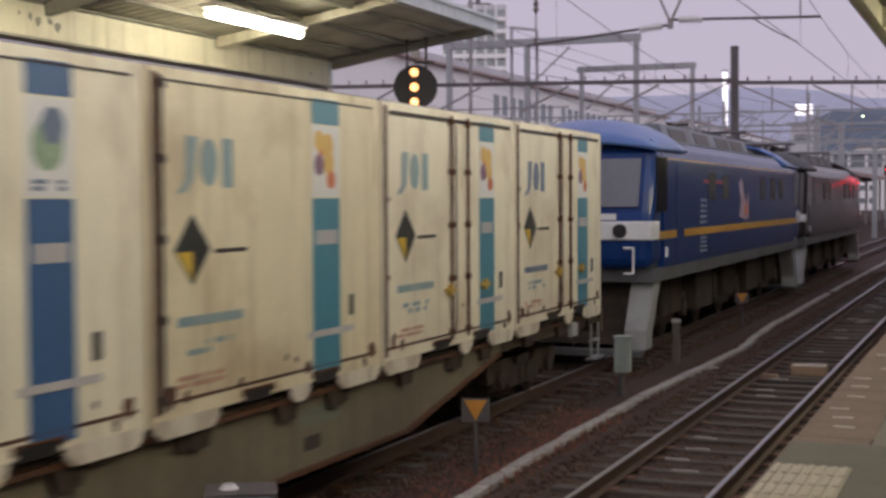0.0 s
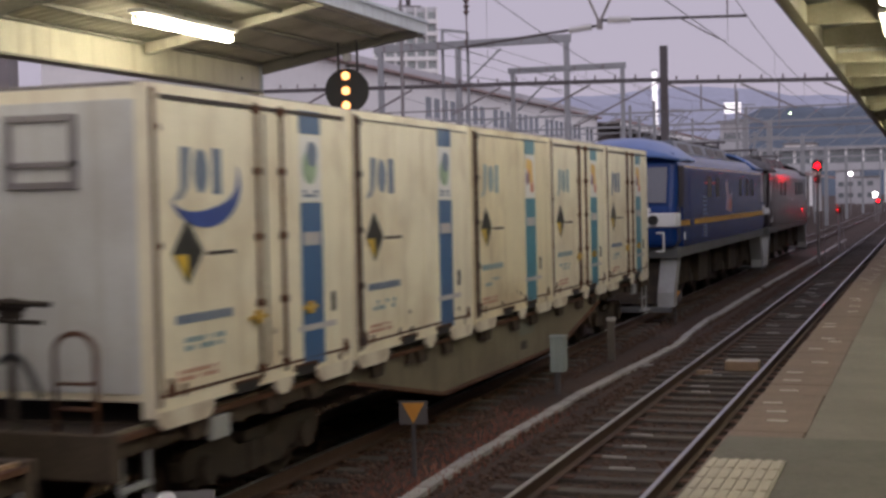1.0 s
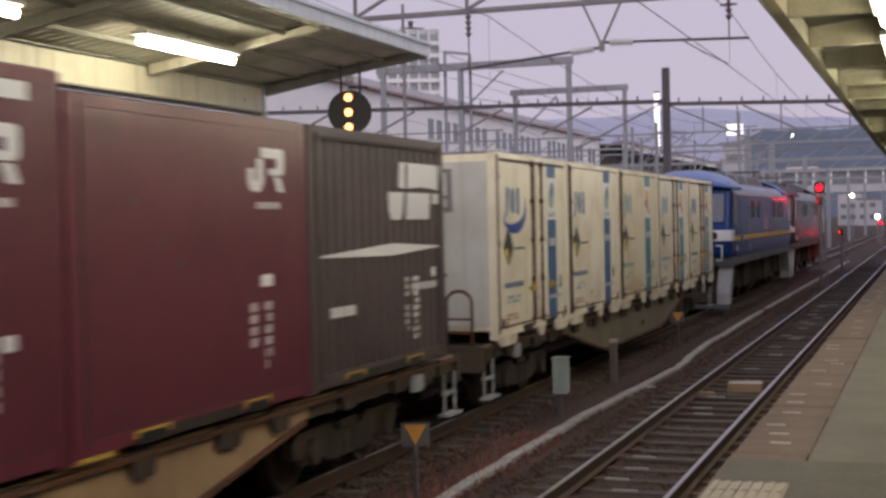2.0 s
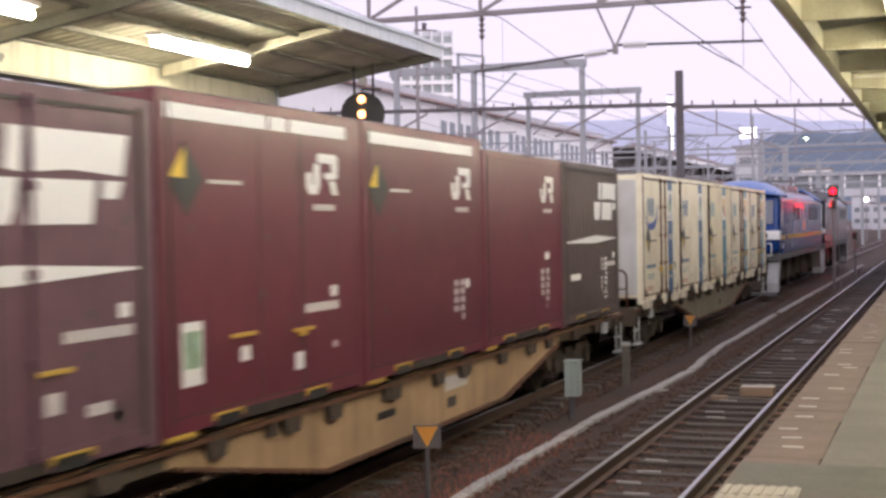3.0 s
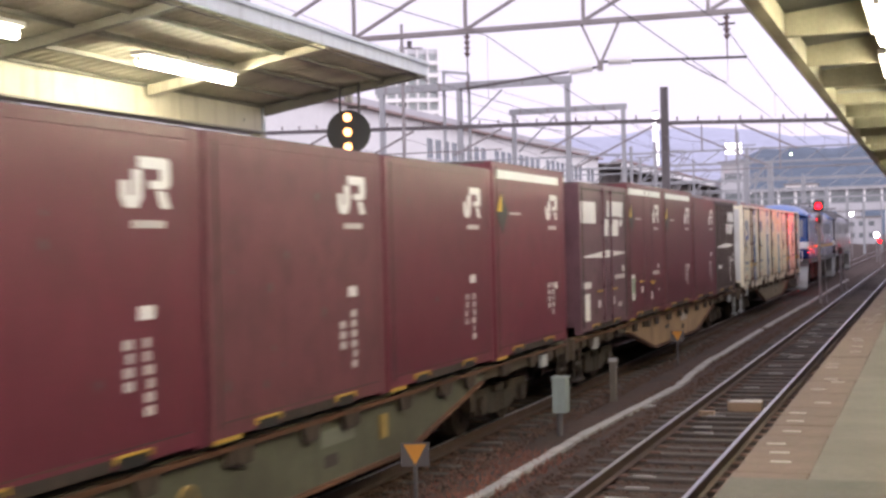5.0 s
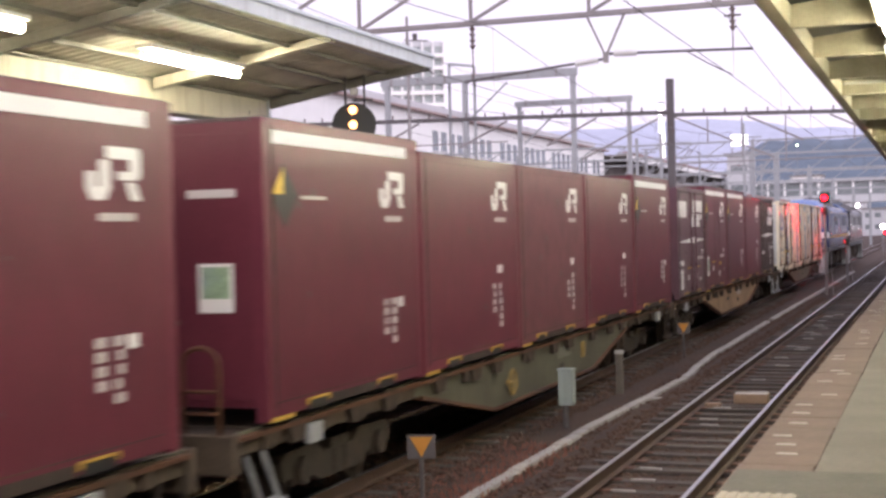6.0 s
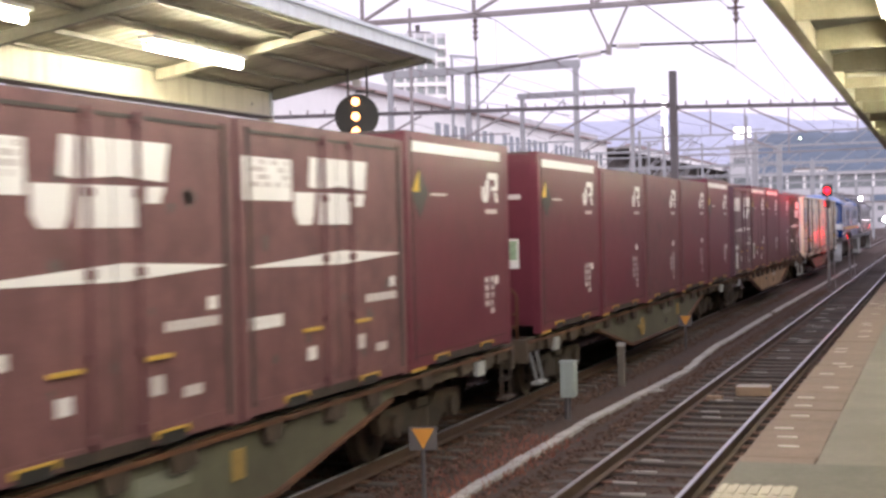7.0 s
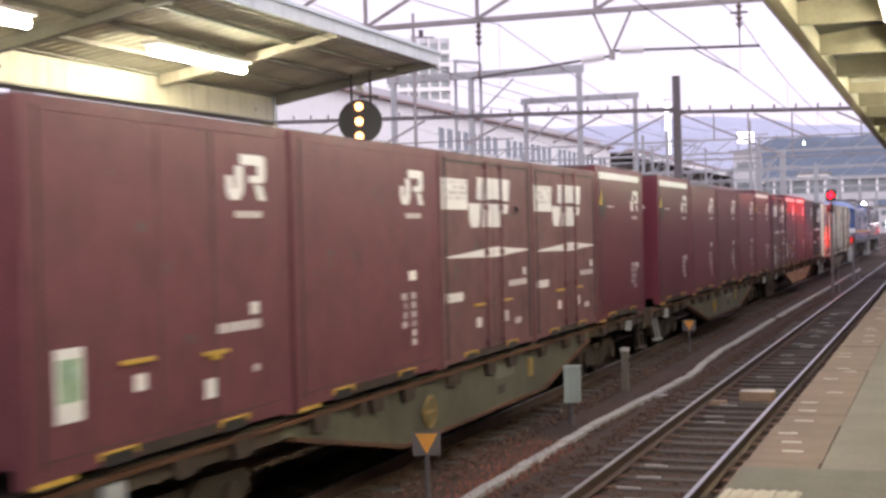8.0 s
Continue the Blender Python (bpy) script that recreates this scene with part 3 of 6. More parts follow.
def build_platform_signal():
    """Round repeater signal with three warm lamps in a column, hung at the end of the canopy."""
    s = thing("repeater_signal", "round black repeater signal with three warm lamps lit", "railway signal", (-8.72, 20.6, 4.37))
    turn = (Vector(EYE) - Vector((-8.72, 20.6, 4.37))).to_track_quat("-Y", "Z").to_matrix().to_4x4()
    bm = rod(B(), (0, .02, 0), (0, .05, 0), .35, 40)
    bm.transform(turn)
    part("disc", bm, M_BLACK, s)
    bm = rod(B(), (0, .06, 0), (0, .26, 0), .24, 24)
    bm.transform(turn)
    part("housing", bm, M_STEELD, s)
    for z in (.235, 0, -.235):
        bm = rod(B(), (-.02, -.02, z), (-.02, .018, z), .066, 20)
        bm.transform(turn)
        part("lens", bm, M_SIGLAMP, s, "glowing warm lens")
        arc = [math.pi * k / 10 for k in range(11)]
        ring = [(-.02 + .098 * math.cos(a), z + .098 * math.sin(a)) for a in arc] + [(-.02 + .088 * math.cos(a), z + .088 * math.sin(a)) for a in arc[::-1]]
        bm = prism(B(), ring, -.09, .018, "y")
        bm.transform(turn)
        part("hood", bm, M_BLACK, s)
    bm = rod(B(), (-.13, .1, .3), (-.13, .1, .80), .02)
    rod(bm, (.17, .1, .3), (.17, .1, .80), .02)
    box(bm, -.02, .3, .05, .15, .37, .41)
    bm.transform(turn)
    part("hanger", bm, M_STEELD, s)
    bm = box(B(), -.06, .08, .05, .2, .46, .58, .02)
    bm.transform(turn)
    part("junction_box", bm, M_INSUL, s)
    return s


# ---------------------------------------------------------------- catenary
def insulator(bm, p, q, r=.05, n=5):
    """One turned porcelain body: a core with n flared sheds."""
    p, q = Vector(p), Vector(q)
    turn = (q - p).to_track_quat("Z", "Y")
    prof = [(0, .45)]
    for i in range(n):
        prof += [((i + .25) / n, .45), ((i + .32) / n, 1.0), ((i + .70) / n, .6), ((i + .75) / n, .45)]
    prof.append((1, .45))
    rings = [[bm.verts.new(p.lerp(q, u) + turn @ Vector((r * k * math.cos(math.pi * a / 5), r * k * math.sin(math.pi * a / 5), 0))) for a in range(10)] for u, k in prof]
    for a, b in zip(rings, rings[1:]):
        for k in range(10):
            bm.faces.new((a[k], a[(k + 1) % 10], b[(k + 1) % 10], b[k]))
    bm.faces.new(rings[0][::-1])
    bm.faces.new(rings[-1])


def build_truss_gantry():
    y = 22.0
    g = thing("catenary_gantry", "grey steel truss gantry spanning the tracks", "gantry", (0, y, 0), "catenary gantries")
    lo, hi = 6.05, 7.15
    part("lower_chord", box(B(), -16, 6, -.05, .05, lo - .04, lo + .04), M_STEEL, g)
    part("upper_chord", box(B(), -16, 6, -.05, .05, hi - .04, hi + .04), M_STEEL, g)
    nodes = [-9.17 + 1.99 * i for i in range(-3, 7)]
    for a in nodes:
        part("upright", box(B(), a - .025, a + .025, -.03, .03, lo + .041, hi - .041), M_STEEL, g)
        part("diagonal", bar(B(), (a + .04, 0, lo + .05), (a + 1.95, 0, hi - .05), .05, .05), M_STEEL, g)
    part("post", box(B(), -16.3, -16.0, -.15, .15, GROUND_Z, hi + .04), M_STEEL, g)
    part("post", box(B(), 6.0, 6.3, -.15, .15, GROUND_Z, hi + .04), M_STEEL, g)
    # drop bracket with its two registration arms
    tip = (-4.93, 0, 5.36)
    bm = bar(B(), (-5.22, 0, lo - .04), tip, .035, .035)
    bar(bm, (-4.62, 0, lo - .04), tip, .035, .035)
    box(bm, -4.97, -4.89, -.04, .04, 5.26, 5.42)
    part("drop_bracket", bm, M_STEEL, g)
    bm = B()
    rod(bm, (-4.88, 0, 5.40), (-2.62, 0, 5.33), .022)
    part("registration_arm", bm, M_STEELD, g)
    bm = B()
    insulator(bm, (-4.80, 0, 5.398), (-4.42, 0, 5.388), .068, 8)
    part("insulator", bm, M_INSUL, g, "white ribbed porcelain insulator", True)
    bm = rod(B(), (-4.97, 0, 5.32), (-7.31, 0, 5.10), .022)
    part("registration_arm", bm, M_STEELD, g)
    bm = B()
    insulator(bm, (-5.06, 0, 5.31), (-5.44, 0, 5.271), .068, 8)
    part("insulator", bm, M_INSUL, g, "white ribbed porcelain insulator", True)
    for x, z in ((-2.92, 5.42), (-7.16, 5.12)):
        bm = B()
        insulator(bm, (x, 0, lo - .05), (x, 0, lo - .42), .06, 4)
        rod(bm, (x, 0, lo - .42), (x, 0, z - .06), .012, 6)
        part("hanging_insulator", bm, M_INSULB, g, "brown porcelain hanging insulator", True)
    bm = bar(B(), (-3.05, 0, 5.86), (-2.79, 0, 5.86), .03, .03)
    part("clamp", bm, M_STEELD, g)
    return g


def build_beam_gantry():
    y = 50.0
    g = thing("catenary_gantry", "dark steel beam gantry with a square pole and braces", "gantry", (0, y, 0), "catenary gantries")
    part("pole", box(B(), -9.03, -8.78, -.13, .13, GROUND_Z, 7.95, .01), M_STEELD, g, "dark square steel pole")
    part("beam", bar(B(), (-25, 0, 7.07), (-9.04, 0, 6.76), .16, .14), M_STEELD, g)
    part("beam", bar(B(), (-8.75, 0, 6.66), (5.5, 0, 6.22), .14, .13), M_STEELD, g)
    part("post", box(B(), 5.5, 5.8, -.15, .15, GROUND_Z, 7.2), M_STEELD, g)
    part("post", box(B(), -25.3, -25.0, -.15, .15, GROUND_Z, 7.8), M_STEELD, g)
    for x in (-22, -18.5, -15, -11.6, -6.2, -3.4):
        zt = 6.72 - (x + 9) * .0205 if x < -9 else 6.64 - (x + 8.75) * .031
        part("brace", bar(B(), (x, 0, zt - .08), (x + (1.9 if x > -9 else -1.9), 0, zt - 1.0), .07, .07), M_STEEL, g)
    part("lower_stay", bar(B(), (-25, 0, 6.0), (-15, 0, 6.0), .05, .05), M_STEEL, g)
    me = B()
    insulator(me, (0, 0, 0), (0, 0, .15), .05, 2)
    me = mesh_of(me, "insulator", M_INSULB)
    for i in range(40):
        x = -24 + i * .74
        if abs(x + 8.95) > .4:
            shared("insulator", me, g, x, 0, 6.83 - (x + 9) * .0205 if x < -9 else 6.73 - (x + 8.75) * .031)
    part("brace", bar(B(), (-8.76, 0, 6.58), (-5.3, 0, 5.0), .06, .06), M_STEEL, g)
    part("brace", bar(B(), (-9.05, 0, 6.7), (-12.2, 0, 5.2), .06, .06), M_STEEL, g)
    part("lower_stay", bar(B(), (-8.76, 0, 4.9), (5.4, 0, 4.95), .04, .04), M_STEEL, g)
    for x, d in ((-7.6, .9), (-6.4, 1.4), (-4.9, 1.6), (-2.6, .9), (-.9, 1.5)):
        part("hanger", bar(B(), (x, 0, 6.56 - (x + 8.75) * .031), (x, 0, 6.56 - (x + 8.75) * .031 - d), .045, .045), M_STEEL, g)
    return g


def build_portal(x0, x1, y, z, w, label, legs, leg_w):
    g = thing("steel_portal", label, "gantry", (0, y, 0), "steel portals")
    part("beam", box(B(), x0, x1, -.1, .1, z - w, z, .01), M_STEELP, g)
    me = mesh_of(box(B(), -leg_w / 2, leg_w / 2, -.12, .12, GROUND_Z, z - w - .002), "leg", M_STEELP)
    for x in legs:
        shared("leg", me, g, x, 0, 0)
    a, b = legs[-2], legs[-1]
    part("knee_brace", bar(B(), (a + .2, 0, z - w - 1.7), (a + 2.0, 0, z - w - .1), .07, .07), M_STEELP, g)
    part("tie_rod", bar(B(), (a + .2, 0, z - w - 1.2), (b - .2, 0, z - w - 2.1), .04, .04), M_STEELP, g)
    for k in range(int((x1 - x0) / 1.3)):
        part("stiffener", box(B(), x0 + .5 + k * 1.3, x0 + .58 + k * 1.3, -.13, -.102, z - w + .02, z - .02), M_STEEL, g)
    return g


def build_light_mast():
    """Slim mast behind the far canopy with a short arm and a small lamp."""
    m = thing("light_mast", "slim grey mast with a short arm and small unlit lamp", "mast", (-17.0, 45, 0))
    part("shaft", rod(B(), (0, 0, GROUND_Z), (0, 0, 10.1), .07, 10, .05), M_STEEL, m)
    part("arm", rod(B(), (-.1, 0, 9.3), (.75, 0, 9.22), .03, 8), M_STEEL, m)
    part("lamp", rod(B(), (.28, 0, 9.28), (.28, 0, 9.5), .07, 10, .09), M_STEELD, m)
    return m


def build_ladder_frame():
    """Open frame that carries the feeder cables beside the large portal."""
    m = thing("feeder_gantry", "narrow pale steel frame beside the portal", "gantry", (-20.2, 60.4, 0))
    for x in (-.62, .58):
        part("upright", box(B(), x - .055, x + .055, -.055, .055, GROUND_Z, 10.42 if x < 0 else 10.2), M_STEELP, m)
    part("head", bar(B(), (-.56, 0, 10.36), (.52, 0, 10.2), .09, .12), M_STEELP, m)
    return m


def build_wire(name, pts, r, label):
    return tagged(part(name, pipe(B(), pts, r), M_WIRE), label, "overhead wire", "overhead wires")


def build_wires():
    def sag(x, y, lo, hi, a, b):
        u = (y - a) / (b - a)
        return (x, y, hi - (hi - lo) * 4 * u * (1 - u))
    for x, top in ((NEAR_X, 5.78), (TRAIN_X - .26, 5.95)):
        pts = [sag(x, -26 + 6 * i, 5.35, top, -26, 22) for i in range(9)] + [sag(x, 22 + 3.5 * i, 5.33, top, 22, 50) for i in range(1, 9)] + \
              [sag(x, 50 + 6.25 * i, 5.33, top, 50, 100) for i in range(1, 9)]
        build_wire("messenger_wire", pts, .0065, "dark messenger wire above the track")
        zig = [(x - .2, -26, 4.93), (x - .03, 22, 4.93), (x - .15, 50, 4.93), (x + .15, 100, 4.93), (x, 200, 4.93)]
        build_wire("contact_wire", zig, .006, "dark contact wire above the track")
        bm = B()
        for p in pts[::2]:
            if p[1] > 5:
                rod(bm, (p[0], p[1], p[2]), (x, p[1], 4.94), .0032, 5)
        tagged(part("dropper_wires", bm, M_WIRE), "thin dropper wires between the overhead wires", "overhead wire", "overhead wires", "stuff")
    build_wire("feeder_wire", [(-12, 22, 7.4), (-12, 36, 7.0), (-12.5, 50, 7.3), (-14, 90, 7.1)], .007, "dark feeder cable on the gantries")
    build_wire("feeder_wire", [(-15, 10, 7.6), (-15, 22, 7.4), (-15, 50, 7.4), (-18, 95, 7.4)], .007, "dark feeder cable on the gantries")
    build_wire("steady_arm", [(-3.62, 22, 5.34), (-3.3, 22, 5.14), (-2.95, 22, 4.95)], .011, "slanting steady arm that holds the contact wire")


# ---------------------------------------------------------------- lineside things
def build_marker(at, label):
    m = thing("triangle_marker", label, "track sign", at, "triangle markers")
    part("post", rod(B(), (0, 0, 0), (0, 0, .62), .025, 10), M_STEELD, m)
    part("plate", box(B(), -.145, .145, -.012, .012, .62, .86, .004), M_STEELD, m)
    part("triangle", prism(B(), [(-.115, .845), (.115, .845), (0, .635)], -.020, -.013, "y"), M_ORANGE, m, "faded orange triangle")
    m.rotation_euler = (0, 0, radians(18))
    return m


def build_cabinet(at):
    c = thing("lineside_cabinet", "small pale green-grey electrical box on a post", "electrical box", at)
    part("post", rod(B(), (0, 0, 0), (0, 0, .5), .045, 10), M_STEELD, c)
    part("box", box(B(), -.08, .12, -.10, .10, .42, .92, .012), M_BOX, c)
    part("door", box(B(), .122, .132, -.085, .085, .45, .89, .003), M_BOX, c)
    part("cap", box(B(), -.095, .145, -.115, .115, .922, .94, .004), M_BOX, c)
    return c


def build_post(at):
    c = thing("marker_post", "short weathered grey concrete post beside the track", "post", at)
    part("shaft", box(B(), -.06, .06, -.06, .06, 0, .78, .015), M_CONCRETE, c)
    part("cap", box(B(), -.07, .07, -.07, .07, .78, .84, .01), M_TROUGH, c)
    return c


def build_point_box(at):
    c = thing("junction_box", "low grey metal junction box with a domed lid", "junction box", at)
    c.rotation_euler = (0, 0, radians(30))
    part("case", box(B(), -.23, .23, -.18, .18, .25, .95, .02), M_PLOUGH, c)
    part("lid", box(B(), -.24, .24, -.19, .19, .952, .975, .008), M_STEELD, c)
    part("dome", rod(B(), (-.08, 0, .975), (-.08, 0, 1.01), .07, 14, .04), M_INSUL, c)
    part("leg", box(B(), -.08, .08, -.08, .08, 0, .249, .01), M_CONCRETE, c)
    return c


def build_crossing_plank(at):
    c = thing("timber_plank", "pale worn timber plank lying between the rails", "plank", at)
    wood = mat("pale_worn_timber", (0.36, 0.25, 0.17), .8, vary=.25, bump=.3)
    part("board", box(B(), -.26, .26, -.16, .16, 0, .14, .01), wood, c)
    # Top face is paler than the board below it.
    part("worn_top", box(B(), -.25, .25, -.15, .15, .1405, .148, .002), M_EDGEWHITE, c, "pale top face")
    part("offcut", box(B(), -.62, -.38, -.75, -.6, 0, .07, .015), wood, c)
    return c


# ---------------------------------------------------------------- the freight train
# local space: x towards the near platform, y towards the front, z = 0 on the rail heads
SPEED, START = 8.473, 9.75
MOVERS = []          # (thing, place along the train)
WHEELS = []          # (wheelset, local y, radius)
HALF_L, HALF_W, C_H, TALL_H = 1.8575, 1.225, 2.48, 2.595


def plate(bm, y0, y1, z0, z1, x=HALF_W, t=.004):
    return box(bm, x, x + t, y0, y1, z0, z1)


def poly(bm, pts, x=HALF_W, t=.004):
    return prism(bm, pts, x, x + t, "x")


def emblem_hook(bm, y, z, w, h, x):
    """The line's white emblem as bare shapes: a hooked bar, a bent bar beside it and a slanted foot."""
    poly(bm, [(y, z + .52 * h), (y, z + .2 * h), (y + .08 * w, z), (y + .32 * w, z), (y + .42 * w, z + .2 * h), (y + .42 * w, z + .74 * h),
              (y + .24 * w, z + .74 * h), (y + .24 * w, z + .24 * h), (y + .16 * w, z + .24 * h), (y + .16 * w, z + .52 * h)], x)
    poly(bm, [(y + .36 * w, z + .77 * h), (y + .36 * w, z + h), (y + .95 * w, z + h), (y + w, z + .92 * h), (y + w, z + .46 * h), (y + .92 * w, z + .38 * h),
              (y + .58 * w, z + .38 * h), (y + .58 * w, z + .54 * h), (y + .80 * w, z + .54 * h), (y + .80 * w, z + .77 * h)], x)
    poly(bm, [(y + .72 * w, z + .34 * h), (y + .90 * w, z + .34 * h), (y + w, z), (y + .82 * w, z)], x)


def emblem_bars(bm, y, z, w, h, x):
    """Plain strokes and a solid oval: the owner's faded emblem as bare shapes."""
    poly(bm, [(y + .16 * w, z + h), (y + .34 * w, z + h), (y + .28 * w, z + .15 * h), (y + .14 * w, z - .1 * h), (y, z - .14 * h), (y + .14 * w, z + .12 * h)], x)
    n = 14
    poly(bm, [(y + w * (.53 + .14 * math.cos(2 * math.pi * k / n)), z + h * (.5 + .48 * math.sin(2 * math.pi * k / n))) for k in range(n)], x)
    plate(bm, y + .76 * w, y + .93 * w, z, z + h, x)


def diamond(parent, y, z, s, face, x=HALF_W):
    """Hazard placard: a dark diamond, part of it yellow."""
    d = part("placard", poly(B(), [(y - s * .48, z), (y, z + s * .5), (y + s * .48, z), (y, z - s * .5)], x), M_BLACK if face != "pale" else M_DARK, parent,
             "black and yellow diamond placard")
    if face == "lower":
        pts = [(y - s * .42, z - s * .03), (y - s * .02, z - s * .03), (y - s * .02, z - s * .43)]
    else:
        pts = [(y - s * .43, z + s * .02), (y - s * .03, z + s * .44), (y - s * .03, z + s * .02)]
    part("placard_panel", poly(B(), pts, x + .0045, .002), M_DIAYEL, d, "yellow panel")
    return d


def scribbles(bm, y0, y1, z0, z1, rows, seed, x=HALF_W, fill=.8):
    """Lines of unreadable small lettering as short bars."""
    r = random.Random(seed)
    h = (z1 - z0) / rows
    for k in range(rows):
        y = y0
        while y < y1 - .02:
            w = min(r.uniform(.03, .10), y1 - y)
            if r.random() < fill:
                plate(bm, y, y + w * .85, z1 - (k + .8) * h, z1 - k * h - .1 * h, x, .003)
            y += w
    return bm


def shell(c, paint, ends, kind, H=C_H):
    """Common container body with posts, rails, roof, doors and fork pockets."""
    W, L = HALF_W, HALF_L
    if kind == "corrugated":
        bm = B()
        box(bm, -W, W - .04, -L + .02, L - .02, .14, H - .02)
        n = 16
        pts = []
        for i in range(n):
            y = -L + .12 + (2 * L - .24) * i / n
            st = (2 * L - .24) / n
            pts += [(W - .039, y), (W - .039, y + .35 * st), (W - .002, y + .5 * st), (W - .002, y + .85 * st)]
        pts += [(W - .039, L - .12), (W - .06, L - .12), (W - .06, -L + .12)]
        prism(bm, pts, .17, H - .12, "z")
        part("body", bm, paint, c)
    else:
        part("body", box(B(), -W, W - .003, -L + .02, L - .02, .14, H - .02, .008), paint, c)
    part("end_panel", box(B(), -W + .1, W - .1, -L + .004, -L + .0195, .2, H - .12, .004), ends, c)
    part("end_panel", box(B(), -W + .1, W - .1, L - .0195, L - .004, .2, H - .12, .004), ends, c)
    post = mesh_of(box(B(), -.06, .06, -.07, .07, .02, H, .01), "corner_post", paint)
    for sx in (-1, 1):
        for sy in (-1, 1):
            shared("corner_post", post, c, sx * (W - .059), sy * (L - .07), 0)
    rail = mesh_of(box(B(), -.05, .05, -L + .142, L - .142, 0, .09, .004), "top_rail", paint)
    low = mesh_of(box(B(), -.05, .05, -L + .142, L - .142, 0, .12, .004), "bottom_rail", paint)
    for sx in (-1, 1):
        shared("top_rail", rail, c, sx * (W - .0495), 0, H - .09)
        shared("bottom_rail", low, c, sx * (W - .0495), 0, .05)
    part("roof", box(B(), -W + .02, W - .02, -L + .03, L - .03, H - .018, H + .012, .006), M_ROOFGREY if paint in (M_WHITE, M_WHITE2) else M_GREYBROWN, c)
    return W, L, H


def pockets(c, where, frame_mat, drop=0.0):
    W = HALF_W
    # Solid black blocks stand for the dark inside of the pockets.
    hole = mesh_of(box(B(), -.02, .004, -.20, .20, .035, .12), "fork_pocket", M_BLACK)
    rim = mesh_of(prism(B(), [(-.24, .14), (.24, .14), (.24, .085), (.215, .085), (.2, .122), (-.2, .122), (-.215, .085), (-.24, .085)], -.01, .012, "x"), "pocket_rim", frame_mat)
    for y in where:
        p = shared("fork_pocket", hole, c, W + .002, y, 0)
        shared("pocket_rim", rim, p, .002, 0, 0)
    # Flat dark plate paints the shade of the cut between the pockets.
    if frame_mat is M_YELLOW:
        part("rail_recess", plate(B(), where[0] + .26, where[1] - .26, .045, .128, W, .002), M_UNDER, c)


def feet(c, paint, spans):
    """Skirt plates that hang below the side rail with cut corners."""
    for a, b in spans:
        bm = prism(B(), [(a, .06), (b, .06), (b - .02, -.02), (b - .10, -.075), (a + .10, -.075), (a + .02, -.02)], HALF_W - .03, HALF_W + .004, "x")
        part("skirt", bm, M_SKIRTW, c)


def lock_bars(c, ys, material, x=HALF_W):
    for y in ys:
        b = part("lock_bar", rod(B(), (x + .022, y, .12), (x + .022, y, C_H - .06), .016, 8), material, c)
        g = guide_mesh(material)
        for z in (.2, .75, 1.3, 1.85, 2.36):
            shared("guide", g, b, x, y, z)


GUIDES = {}


def guide_mesh(material):
    if material.name not in GUIDES:
        GUIDES[material.name] = mesh_of(box(B(), -.002, .045, -.035, .035, -.03, .03), "guide", material)
    return GUIDES[material.name]


def container_base(label, group):
    return thing("freight_container", label, "container", group=group)


